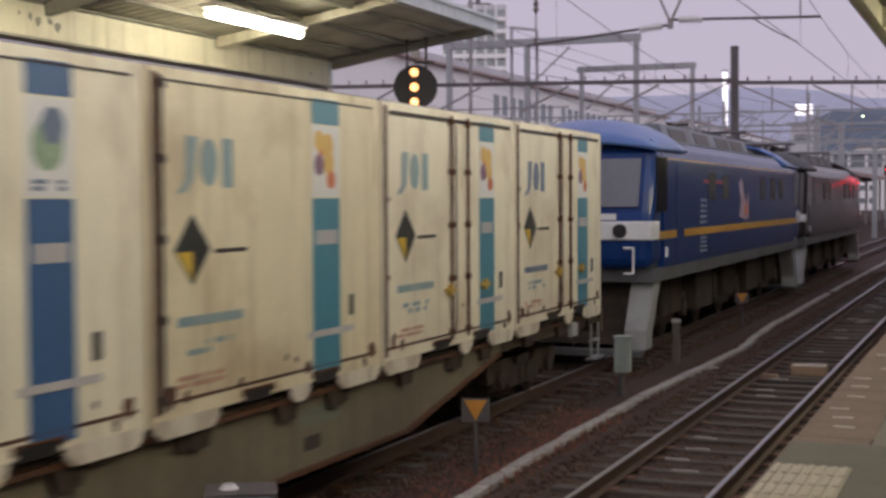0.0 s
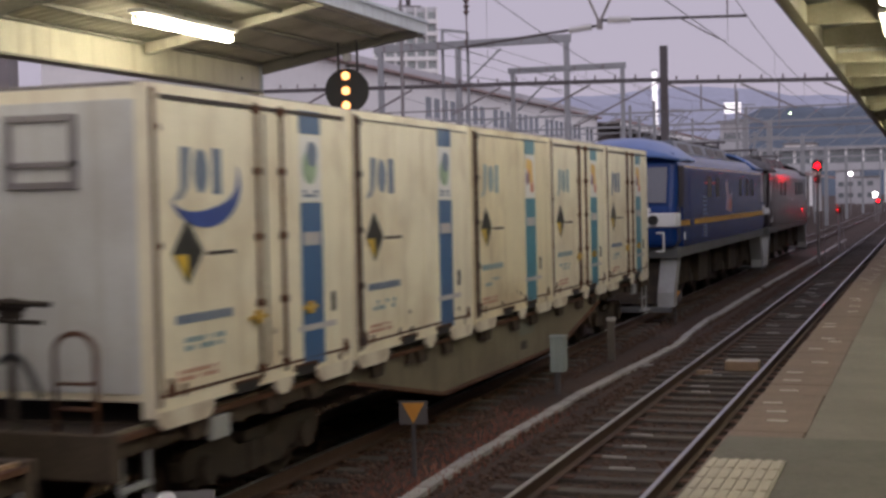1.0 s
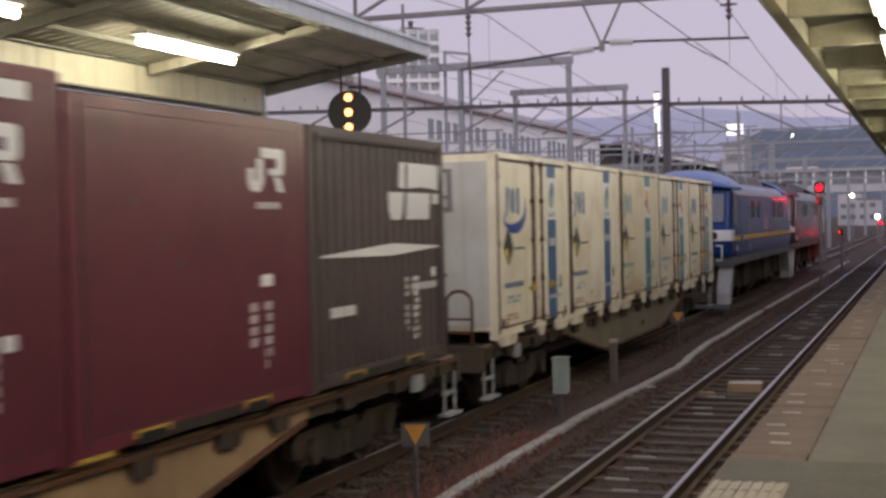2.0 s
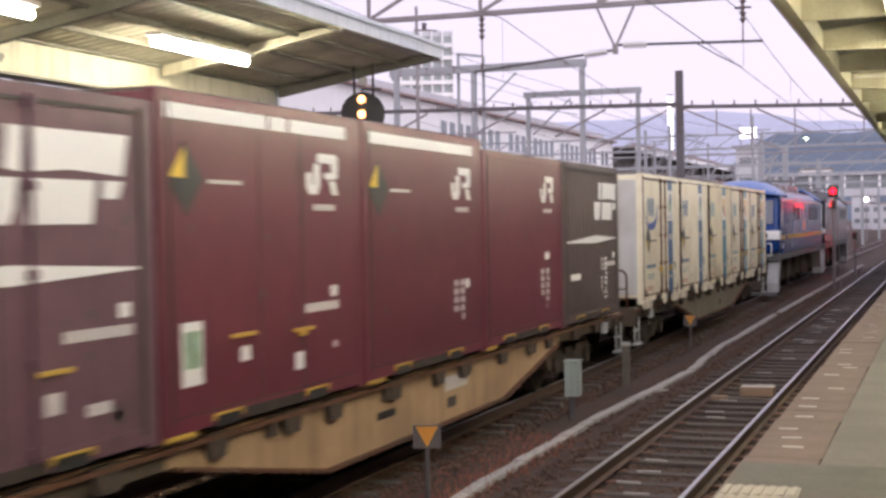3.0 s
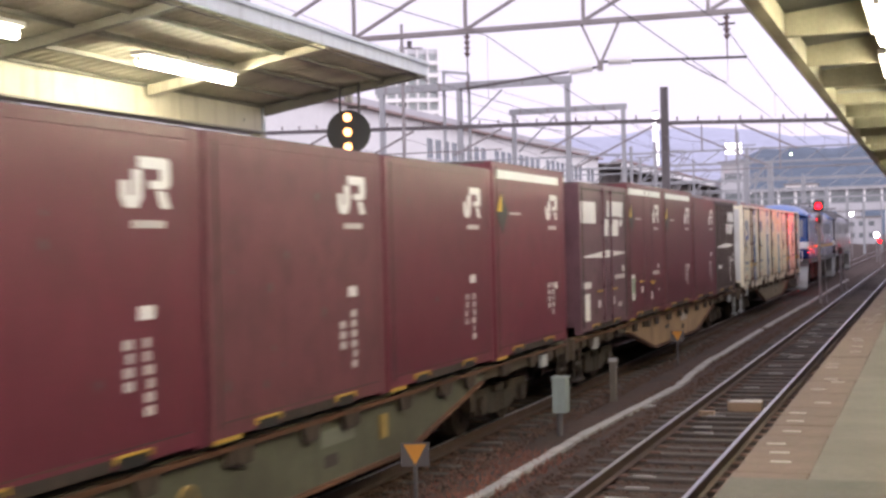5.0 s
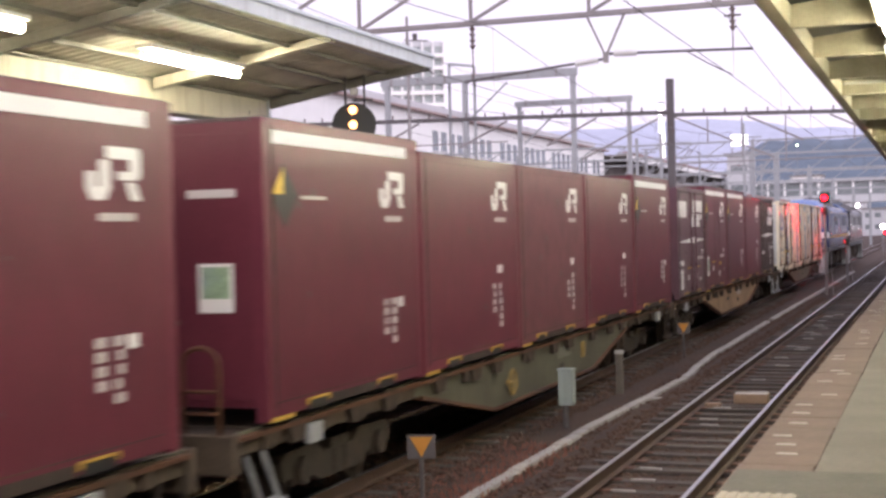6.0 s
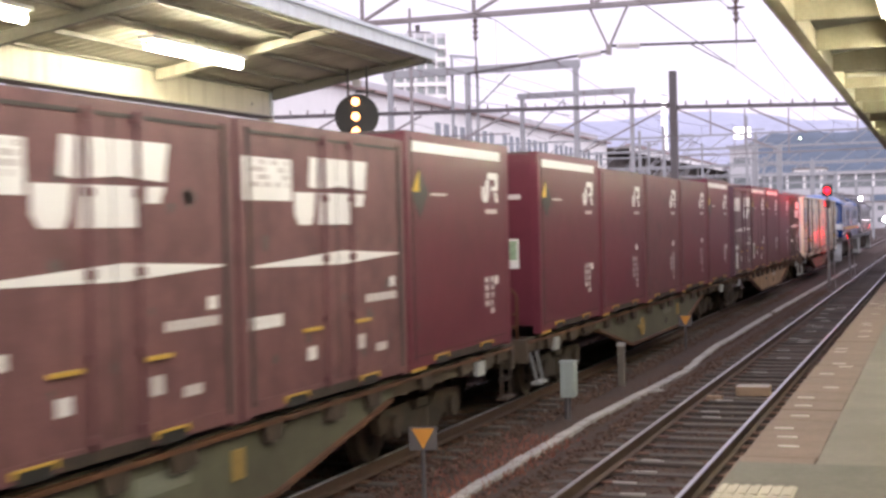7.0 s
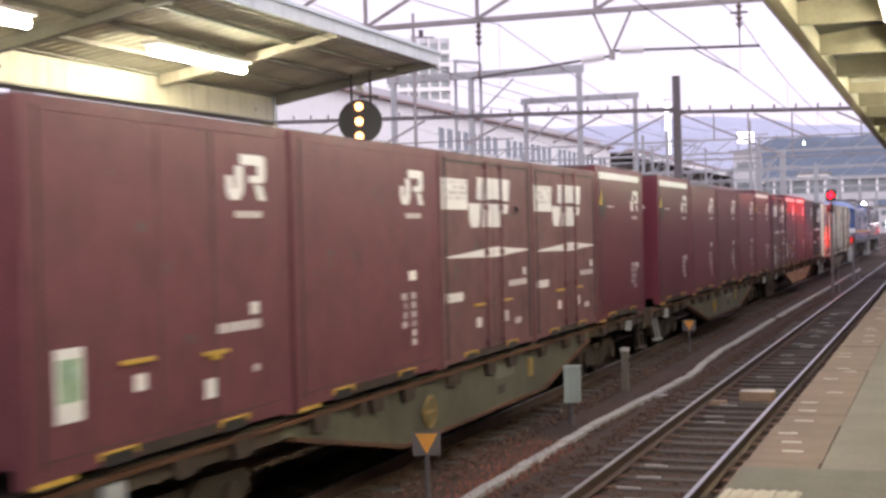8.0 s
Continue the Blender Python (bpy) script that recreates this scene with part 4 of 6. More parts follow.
def white_container(stripe, paint, style, swoosh, text_mat, seed):
    label = f"cream {'yellowed ' if paint is M_WHITE2 else ''}refrigerated freight container with a {'teal' if stripe is M_TEAL else 'blue'} stripe and {'double doors' if style == 'double' else 'plain side'}"
    c = container_base(label, "cream containers")
    shell(c, paint, M_ENDWHITE, "plain")
    W, L, H = HALF_W, HALF_L, C_H
    y0, y1 = (.70, 1.16) if style == "double" else (.52, 1.02) if stripe is M_TEAL else (.65, 1.10)
    if style == "double":
        part("door_seal", plate(B(), -.02, .02, .2, H - .14), M_DARK, c)
        lock_bars(c, (-.17, .30), M_RUST)
        for y in (-.22, .82):
            hand = box(B(), W + .005, W + .045, y - .13, y + .13, .62, .65)
            box(hand, W + .004, W + .046, y - .03, y + .03, .58, .69)
            part("door_handle", hand, M_YELLOW, c)
    else:
        lock_bars(c, (-L + .10,), M_DARK)
        part("panel_joint", plate(B(), .10, .112, .2, H - .14, W, .002), M_WHITE2, c)
        part("panel_joint", plate(B(), -.72, -.708, .2, H - .14, W, .002), M_WHITE2, c)
    part("hinge_post", plate(B(), -L + .02, -L + .075, .10, H - .04, W, .012), M_RUST, c)
    part("header_seal", plate(B(), -L + .15, L - .15, H - (.12 if style == "double" else .095), H - .08, W, .006), M_DARK, c)
    part("stripe", plate(B(), y0, y1, .10, 1.58), stripe, c)
    part("stripe", plate(B(), y0, y1, 2.20, H - .07), stripe, c)
    pic = part("picture_panel", plate(B(), y0, y1, 1.59, 2.19, W, .003), M_MARK, c, "printed picture of fruit" if stripe is M_TEAL else "printed picture of a globe")
    r = random.Random(seed)
    if stripe is M_TEAL:
        for m, cy, cz, rad in ((M_FRUIT1, .28, .42, .11), (M_FRUIT1, .12, .46, .09), (M_FRUIT2, .12, .26, .09), (M_FRUIT3, .34, .14, .08), (M_FRUIT1, .3, .28, .10), (M_FRUIT3, .15, .36, .045)):
            bm = rod(B(), (W + .0032, y0 + cy, 1.6 + cz), (W + .0055, y0 + cy, 1.6 + cz), rad, 18)
            part("picture_blot", bm, m, pic)
    else:
        part("picture_blot", rod(B(), (W + .0032, (y0 + y1) / 2 - .02, 1.90), (W + .0055, (y0 + y1) / 2 - .02, 1.90), .155, 24), M_GLOBE, pic)
        part("picture_blot", rod(B(), (W + .0056, (y0 + y1) / 2 + .03, 2.02), (W + .0066, (y0 + y1) / 2 + .03, 2.02), .115, 20), M_GREYBLUE, pic)
        part("picture_lettering", scribbles(B(), y0 + .06, y1 - .06, 1.62, 1.70, 2, seed, W + .0032), M_GREYBLUE, pic)
    # pale lettering on the stripe
    part("stripe_lettering", scribbles(B(), y0 + .05, y1 - .05, 1.16, 1.33, 1, seed + 3, W + .0042, 1.0), M_MARKD, c)
    bm = B()
    emblem_bars(bm, -L + .32, 1.66, .82, .36, W)
    part("emblem", bm, text_mat, c)
    if swoosh:
        n = 14
        cy, cz = -L + .82, 1.74
        turn = [math.radians(200 + 185 * k / n) for k in range(n + 1)]
        outer = [(cy + .58 * math.cos(a), cz + .34 * math.sin(a)) for a in turn]
        inner = [(cy + (.58 - .15 * math.sin(math.pi * k / n)) * math.cos(a), cz + (.34 - .15 * math.sin(math.pi * k / n)) * math.sin(a)) for k, a in enumerate(turn)]
        bm = poly(B(), outer + inner[-2:0:-1], W + .0045)
        part("swoosh", bm, M_SWOOSH, c, "blue curved swoosh")
    diamond(c, -L + .52, 1.22, .50, "lower")
    part("placard_lettering", plate(B(), -L + .82, -L + 1.28, 1.185, 1.215), M_DARK, c)
    part("lettering", scribbles(B(), -L + .32, -L + 1.22, .66, .76, 1, seed + 1, W, 1.0), text_mat, c)
    part("lettering", scribbles(B(), -L + .45, -L + 1.1, .46, .58, 2, seed + 2, W, .55), M_PALETEAL, c)
    part("lettering", scribbles(B(), -L + .32, -L + .95, .24, .34, 2, seed + 4, W, .8), M_PINKMARK, c)
    part("data_plate", plate(B(), y0 - .1, y1 + .26, .42, .475, W + .004, .004), M_MARKD, c)
    part("data_plate", plate(B(), y1 + .18, y1 + .27, .56, .74), M_DARK, c)
    for k, (y, z, q) in enumerate(((-L + .22, .22, .09), (-L + .42, .19, .06), (L - .2, .2, .08), (L - .34, .12, .05), (r.uniform(-1, .4), .2, .05), (r.uniform(-.5, 1.2), .18, .06),
                                   (-L + .13, r.uniform(.8, 1.4), .035), (-L + .14, r.uniform(1.5, 2.2), .03), (r.uniform(-.4, .3), r.uniform(.3, .5), .03), (r.uniform(.2, 1.4), .28, .03))):
        part("rust_patch", blot(B(), y, z, q, seed * 20 + k, W + .0003), M_RUST, c)
    part("sill_rust", plate(B(), -L + .1, L - .1, .160, .185, W, .004), M_RUST, c)
    feet(c, paint, ((-L + .02, -.98), (.12, .46), (1.0, L - .02)))
    pockets(c, (-.42, .73), M_RUST)
    return c


def end_frame(c, material):
    """Square document frame on the rear end wall."""
    W, L = HALF_W, HALF_L
    bm = B()
    for a, b, z0, z1 in ((.0, .62, 2.22, 2.27), (.0, .62, 1.72, 1.77), (.0, .62, 1.88, 1.92), (.0, .05, 1.77, 2.22), (.57, .62, 1.77, 2.22)):
        box(bm, a, b, -L - .03, -L + .004, z0, z1)
    part("document_frame", bm, material, c)


def maroon_container(paint, strip, placard, sticker, label, seed, doors=True):
    c = container_base(label, "maroon containers")
    W, L, H = HALF_W, HALF_L, TALL_H if strip else C_H
    shell(c, paint, paint, "plain", H)
    if doors:
        part("door_joint", plate(B(), .52, .545, .16, H - .1, W - .004, .006), M_DARK, c)
        part("door_joint", plate(B(), -.28, -.268, .16, H - .1, W - .004, .006), M_DARK, c)
    # Dark plate paints a line of shade along the rear edge.
    part("edge_shadow_strip", plate(B(), -L + .15, -L + .17, .12, H - .06, W, .01), M_DARK, c)
    bm = B()
    e0 = .64 if strip == "cut" else .74 if strip else .76 if doors else .72
    emblem_hook(bm, e0, 1.86, .67, .37, W)
    part("emblem", bm, M_MARK, c)
    part("emblem_lettering", scribbles(B(), e0 + .14, e0 + .60, 1.70, 1.78, 1, seed, W, 1.0), M_MARKD, c)
    q = (1.12, 1.26, .93, 1.03) if doors else (1.19, 1.33, .83, .93) if strip else (.92, 1.13, 1.06, 1.16)
    part("number_square", plate(B(), *q), M_MARK, c)
    if doors:
        part("lettering", scribbles(B(), .58, 1.30, .79, .90, 1, seed + 1, W, 1.0), M_MARKD, c)
        part("lettering", plate(B(), 1.15, 1.25, .46, .52), M_MARKD, c)
        part("label_square", plate(B(), .35, .52, .33, .48), M_MARK, c)
        part("label_square", plate(B(), -.64, -.48, .50, .62), M_MARK, c)
        hb = plate(B(), .33, .70, .66, .69, W, .03)
        part("door_handle", plate(hb, .45, .58, .62, .66, W, .02), M_YELLOW, c)
        part("door_handle", plate(B(), -.80, -.40, .70, .73, W, .03), M_YELLOW, c)
    else:
        bm = B()
        ya, yb = (.80, 1.02) if strip else (.71, .98)
        g = random.Random(seed)
        for y, rows in ((ya, 4), (yb, 5 if strip else 6)):
            for k in range(rows):
                for dy in (0, .042, .084):
                    if g.random() < .88:
                        plate(bm, y + dy, y + dy + .034, .86 - k * .098, .93 - k * .098)
        part("lettering", bm, M_MARKD, c)
    if strip:
        bm = B()
        cuts = ((-1.74, -.12), (-.06, .26), (.32, 1.50)) if strip == "cut" else ((-1.70, 1.50),)
        for a, b in cuts:
            plate(bm, a, b, 2.385, 2.50)
        part("top_strip", bm, M_MARK, c, "white band under the roof rail")
    if placard:
        diamond(c, -1.46, 1.94, .56, "upper")
        part("placard_lettering", plate(B(), -1.12, -.58, 1.915, 1.945), M_MARKD, c)
    if sticker:
        s = part("sticker", plate(B(), -1.56, -1.25, .39, .87), M_MARK, c, "white sticker with a green picture")
        part("sticker_picture", plate(B(), -1.53, -1.28, .52, .80, W + .0045, .002), M_GLOBE, s)
    part("bottom_line", plate(B(), -L + .2, L - .2, .165, .175, W, .003), M_DARK, c)
    g = random.Random(seed)
    for k in range(9 if paint is M_MAROON2 else 4):
        part("scuff", blot(B(), g.uniform(-1.6, .4), g.uniform(.3, 2.1), g.uniform(.02, .055), seed * 30 + k, W - .002), M_GREYBROWN, c)
    pockets(c, (-.86, .80), M_YELLOW)
    bm = plate(B(), -L + .03, -L + .5, .015, .05, W, .006)
    part("corner_mark", bm, M_YELLOW, c)
    return c


def banded_container(paint, square, label, seed, kind="plain"):
    """Older type: large white emblem blocks and a long pointed white bar."""
    c = container_base(label, "older brown containers")
    shell(c, paint, paint, kind)
    W, L, H = HALF_W, HALF_L, C_H
    x = W
    if kind == "plain":
        lock_bars(c, (-.22, .40), paint)
        part("door_seal", plate(B(), .08, .10, .16, H - .1), M_DARK, c)
    part("hinge_strip", plate(B(), -L + .15, -L + .2, .12, H - .06, W, .012), M_DARK, c)
    part("hinge_strip", plate(B(), L - .2, L - .15, .12, H - .06, W, .012), M_DARK, c)
    part("header_seal", plate(B(), -L + .2, L - .2, H - .11, H - .08, W, .006), M_DARK, c)
    if square:
        s = part("label_board", plate(B(), -1.78, -.70 if square == "plain" else -.88, 1.82, 2.18), M_MARK, c, "large white label board")
        if square == "lines":
            part("label_lettering", scribbles(B(), -1.64, -.92, 1.92, 2.17, 4, seed, W + .0045, .55), M_MARKD, s)
    bm = B()
    a = .12 if kind == "corrugated" else -.14 if square == "plain" else -.82
    # slanted block emblem: hook, slab and flag, cut by a thin line
    poly(bm, [(a, 1.90), (a, 1.70), (a + .08, 1.61), (a + .34, 1.61), (a + .40, 1.70), (a + .44, 1.90)], x)
    poly(bm, [(a + .30, 1.955), (a + .47, 1.935), (a + .50, 2.22), (a + .34, 2.22)], x)
    poly(bm, [(a + .50, 1.61), (a + 1.22, 1.61), (a + 1.27, 1.90), (a + .54, 1.90)], x)
    poly(bm, [(a + .55, 1.94), (a + 1.0, 1.965), (a + 1.60, 1.935), (a + 1.66, 2.22), (a + .57, 2.22)], x)
    poly(bm, [(a + 1.34, 1.78), (a + 1.53, 1.78), (a + 1.60, 1.90), (a + 1.36, 1.90)], x)
    part("emblem", bm, M_MARK, c)
    bar_m = B()
    poly(bar_m, [(-1.70, 1.262), (0.2, 1.235), (1.64, 1.295), (1.64, 1.31), (.2, 1.365), (-1.70, 1.275)], x)
    part("pointed_band", bar_m, M_MARK, c, "long pointed white band")
    part("lettering", scribbles(B(), *((-1.42, -.82, .66, .80) if kind == "corrugated" else (-1.72, -1.10, .72, .87)), 1, seed + 1, W, 1.0), M_MARK, c)
    part("lettering", scribbles(B(), .74, 1.56, .82, .93, 1, seed + 2, W, 1.0), M_MARKD, c)
    part("number_square", plate(B(), 1.38, 1.52, .97, 1.07), M_MARK, c)
    if kind == "plain":
        part("label_square", plate(B(), -.62, -.44, .40, .52), M_MARK, c)
        part("label_square", plate(B(), .52, .70, .40, .54), M_MARKD, c)
        part("lettering", plate(B(), .98, 1.26, .34, .42), M_MARKD, c)
        part("door_handle", plate(B(), -.7, -.34, .66, .69, W, .03), M_YELLOW, c)
        part("door_handle", plate(B(), .42, .80, .66, .69, W, .03), M_YELLOW, c)
    if square == "plain":
        part("label_board", plate(B(), -1.58, -1.23, .22, .66), M_MARK, c)
    if kind == "corrugated":
        part("lettering", scribbles(B(), .55, .66, .40, 1.0, 8, seed + 5, W, .8), M_MARKD, c)
        part("lettering", scribbles(B(), .80, .98, .30, 1.0, 9, seed + 6, W, .9), M_MARK, c)
    if kind == "plain":
        g = random.Random(seed)
        for k in range(14):
            part("scuff", blot(B(), g.uniform(-1.5, 1.5), g.choice((g.uniform(.3, 1.1), g.uniform(1.3, 2.3))), g.uniform(.03, .095), seed * 30 + k, W - .002), M_GREYBROWN, c)
    pockets(c, (-.86, .80), M_YELLOW)
    return c


# ---- wagon
def wheelset(parent, y, r=.405):
    w = thing_part("wheelset", parent, (0, y, r))
    for s in (-1, 1):
        bm = rod(B(), (s * .50, 0, 0), (s * .605, 0, 0), r, 28)
        rod(bm, (s * .47, 0, 0), (s * .50, 0, 0), r + .026, 28)
        rod(bm, (s * .605, 0, 0), (s * .625, 0, 0), r - .07, 20, r - .12)
        rod(bm, (s * .625, 0, 0), (s * .70, 0, 0), .10, 12)
        for k in range(3):
            a = 2.094 * k
            box_at = Matrix.Translation((s * .612, .2 * math.cos(a), .2 * math.sin(a)))
            bmesh.ops.create_cube(bm, size=.06, matrix=box_at)
        part("wheel", bm, M_UNDER, w)
    part("axle", rod(B(), (-.47, 0, 0), (.47, 0, 0), .07, 12), M_UNDER, w)
    WHEELS.append((w, y, r))
    return w


def thing_part(name, parent, at):
    """A part that holds sub-parts: a small hub mesh at its turning point."""
    bm = rod(B(), (-.72, 0, 0), (.72, 0, 0), .055, 10)
    p = part(name, bm, M_UNDER, parent)
    p.location = at
    return p


def wagon(paint, label, vent, steps):
    w = thing("container_wagon", label, "freight wagon", group="container wagons")
    # fish-bellied side sills
    side = [(-9.75, .80), (-9.75, .99), (9.75, .99), (9.75, .80), (6.0, .80), (5.45, .80), (2.75, .33), (-2.75, .33), (-5.45, .80), (-6.0, .80)]
    lip = [(-5.45, .80), (-2.75, .33), (2.75, .33), (5.45, .80), (5.45, .765), (2.77, .295), (-2.77, .295), (-5.45, .765)]
    for s in (-1, 1):
        sill = part("side_sill", prism(B(), side, s * 1.06, s * 1.10, "x"), paint, w)
        part("sill_flange", prism(B(), lip, s * 1.02, s * 1.15, "x"), M_RUST, sill)
        for e in (-1, 1):
            part("sill_grime", box(B(), s * 1.101, s * 1.106, e * 5.6, e * 9.75, .80, .924), M_GRIME, sill, "rust-brown dirty sill end")
        part("sill_edge", box(B(), s * 1.101, s * 1.17, -9.75, 9.75, .925, .965), M_RUST, sill, "rusty sill edge")
        if s > 0:
            part("number_patch", box(B(), 1.101, 1.104, .55, 1.35, .66, .82), M_MARKD if paint is M_WAGON2 else M_FADED, sill)
            part("number_patch", box(B(), 1.101, 1.104, .62, .92, .46, .58), M_DARK, sill)
            part("sill_slot", box(B(), 1.101, 1.104, -1.5, -1.0, .60, .68), M_BLACK, sill) if vent else None
    part("deck", box(B(), -1.058, 1.058, -9.85, 9.85, .86, .96), M_UNDER, w)
    part("centre_beam", box(B(), -.25, .25, -9.9, 9.9, .55, .858), M_UNDER, w)
    cross = mesh_of(box(B(), -1.15, 1.15, -.08, .08, .80, .975), "cross_bearer", M_UNDER)
    for y in (-9.2, -6.4, -3.9, -1.3, 1.3, 3.9, 6.4, 9.2):
        shared("cross_bearer", cross, w, 0, y, 0)
    br = B()
    prism(br, [(-.2, .98), (.2, .98), (.12, .78), (-.12, .78)], 1.105, 1.16, "x")
    br = mesh_of(br, "twist_lock_bracket", M_UNDER)
    for i in range(5):
        for dy in (-1.1, .25, 1.15):
            shared("twist_lock_bracket", br, w, 0, (2 - i) * 3.78 + dy, 0)
    gb = mesh_of(box(B(), 1.107, 1.17, -.14, .14, .72, .90, .01), "grey_bracket", M_PLOUGH)
    for y in (-8.3, 8.4):
        shared("bracket", gb, w, 0, y, 0)
    # bogies
    for by in (-7.1, 7.1):
        for s in (-1, 1):
            fr = prism(B(), [(by - 1.35, .52), (by - 1.25, .60), (by - .5, .62), (by - .35, .50), (by + .35, .50), (by + .5, .62), (by + 1.25, .60), (by + 1.35, .52),
                             (by + 1.3, .36), (by + .75, .34), (by + .45, .24), (by - .45, .24), (by - .75, .34), (by - 1.3, .36)], s * .74, s * .86, "x")
            part("bogie_frame", fr, M_UNDER, w)
            for dy in (-.13, .13):
                part("spring", rod(B(), (s * .80, by + dy, .26), (s * .80, by + dy, .50), .085, 12), M_UNDER, w)
            for dy in (-.95, .95):
                ax = rod(B(), (s * .862, by + dy, .405), (s * .93, by + dy, .405), .13, 14)
                box(ax, s * .80, s * .862, by + dy - .17, by + dy + .17, .28, .56)
                part("axle_box", ax, M_UNDER, w)
        part("bolster", box(B(), -.86, .86, by - .22, by + .22, .51, .60), M_UNDER, w)
        for dy in (-.95, .95):
            wheelset(w, by + dy)
    if paint is M_WAGON3:
        wheel = B()
        ring = [2 * math.pi * k / 16 for k in range(17)]
        pipe(wheel, [(1.19, -2.12 + .17 * math.cos(a), .60 + .17 * math.sin(a)) for a in ring], .016)
        for a in ring[0:16:4]:
            rod(wheel, (1.19, -2.12, .60), (1.19, -2.12 + .16 * math.cos(a), .60 + .16 * math.sin(a)), .011, 6)
        rod(wheel, (1.10, -2.12, .60), (1.20, -2.12, .60), .03, 10)
        part("brake_wheel", wheel, M_BRAKE, w, "dirty yellow hand-brake wheel")
        part("chain_guard", box(B(), 1.101, 1.13, 2.0, 2.2, .55, .80, .01), M_BRAKE, w)
    tank = rod(B(), (.45, -1.2, .5), (.45, .6, .5), .17, 16)
    part("air_tank", tank, M_UNDER, w)
    # ends: couplers, steps, handrails, brake stand
    for s in (-1, 1):
        cp = box(B(), -.10, .10, s * 9.85, s * 10.18, .76, .98, .02)
        box(cp, -.16, .16, s * 10.05, s * 10.19, .72, 1.02, .03)
        part("coupler", cp, M_UNDER, w)
        part("end_sill", box(B(), -1.15, 1.15, s * 9.75, s * 9.87, .66, .99, .01), M_GRIME, w)
        if steps[0 if s > 0 else 1] == "slanted":
            st = B()
            for a in (9.30, 9.62):
                bar(st, (1.12, s * a, .78), (1.16, s * (a - .2), .36), .035, .025)
            box(st, 1.08, 1.22, s * 9.06, s * 9.46, .33, .36)
            part("step", st, M_PLOUGH, w, "light grey slanted foot step")
        else:
            light = steps[0 if s > 0 else 1] == "light"
            st = B()
            for a in (9.35, 9.72):
                bar(st, (1.12, s * a, .80), (1.12, s * a, .32), .03, .02)
            box(st, 1.06, 1.20, s * 9.30, s * 9.77, .30, .33)
            box(st, 1.08, 1.15, s * 9.35, s * 9.72, .55, .58)
            part("step", st, M_PLOUGH if light else M_UNDER, w, "light grey foot step" if light else "dirty dark foot step")
    for x in (-1.0, 1.0):
        arc = [math.pi * k / 8 for k in range(9)]
        hoop = [(x, -9.81, .99), (x, -9.81, 1.56)] + [(x - x * .17 * (1 - math.cos(a)), -9.81, 1.56 + .14 * math.sin(a)) for a in arc[1:-1]]
        hoop += [(x * .66, -9.81, 1.56), (x * .66, -9.81, .99)]
        rail = pipe(B(), hoop, .021, 8)
        rod(rail, (x, -9.81, 1.34), (x * .66, -9.81, 1.34), .014)
        rod(rail, (x, -9.81, 1.16), (x * .66, -9.81, 1.16), .014)
        part("handrail", rail, M_RUST, w, "rusty hooped handrail", True)
    hose = [(.62 - .34 * k / 8, -9.92, 1.0 - .0 + .55 * math.sin(math.pi * (.15 + .5 * k / 8))) for k in range(9)]
    part("brake_hose", pipe(B(), hose, .025, 8), M_BLACK, w, "", True)
    hb = rod(B(), (.30, -9.81, .99), (.30, -9.81, 1.95), .03)
    rod(hb, (.14, -9.85, 1.88), (.46, -9.85, 1.88), .02)
    rod(hb, (-.35, -9.90, 1.95), (.70, -9.90, 1.91), .022)
    rod(hb, (.05, -9.89, 1.80), (.62, -9.89, 1.78), .018)
    box(hb, .22, .38, -9.86, -9.76, 1.80, 1.94, .01)
    part("brake_stand", hb, M_UNDER, w)
    return w


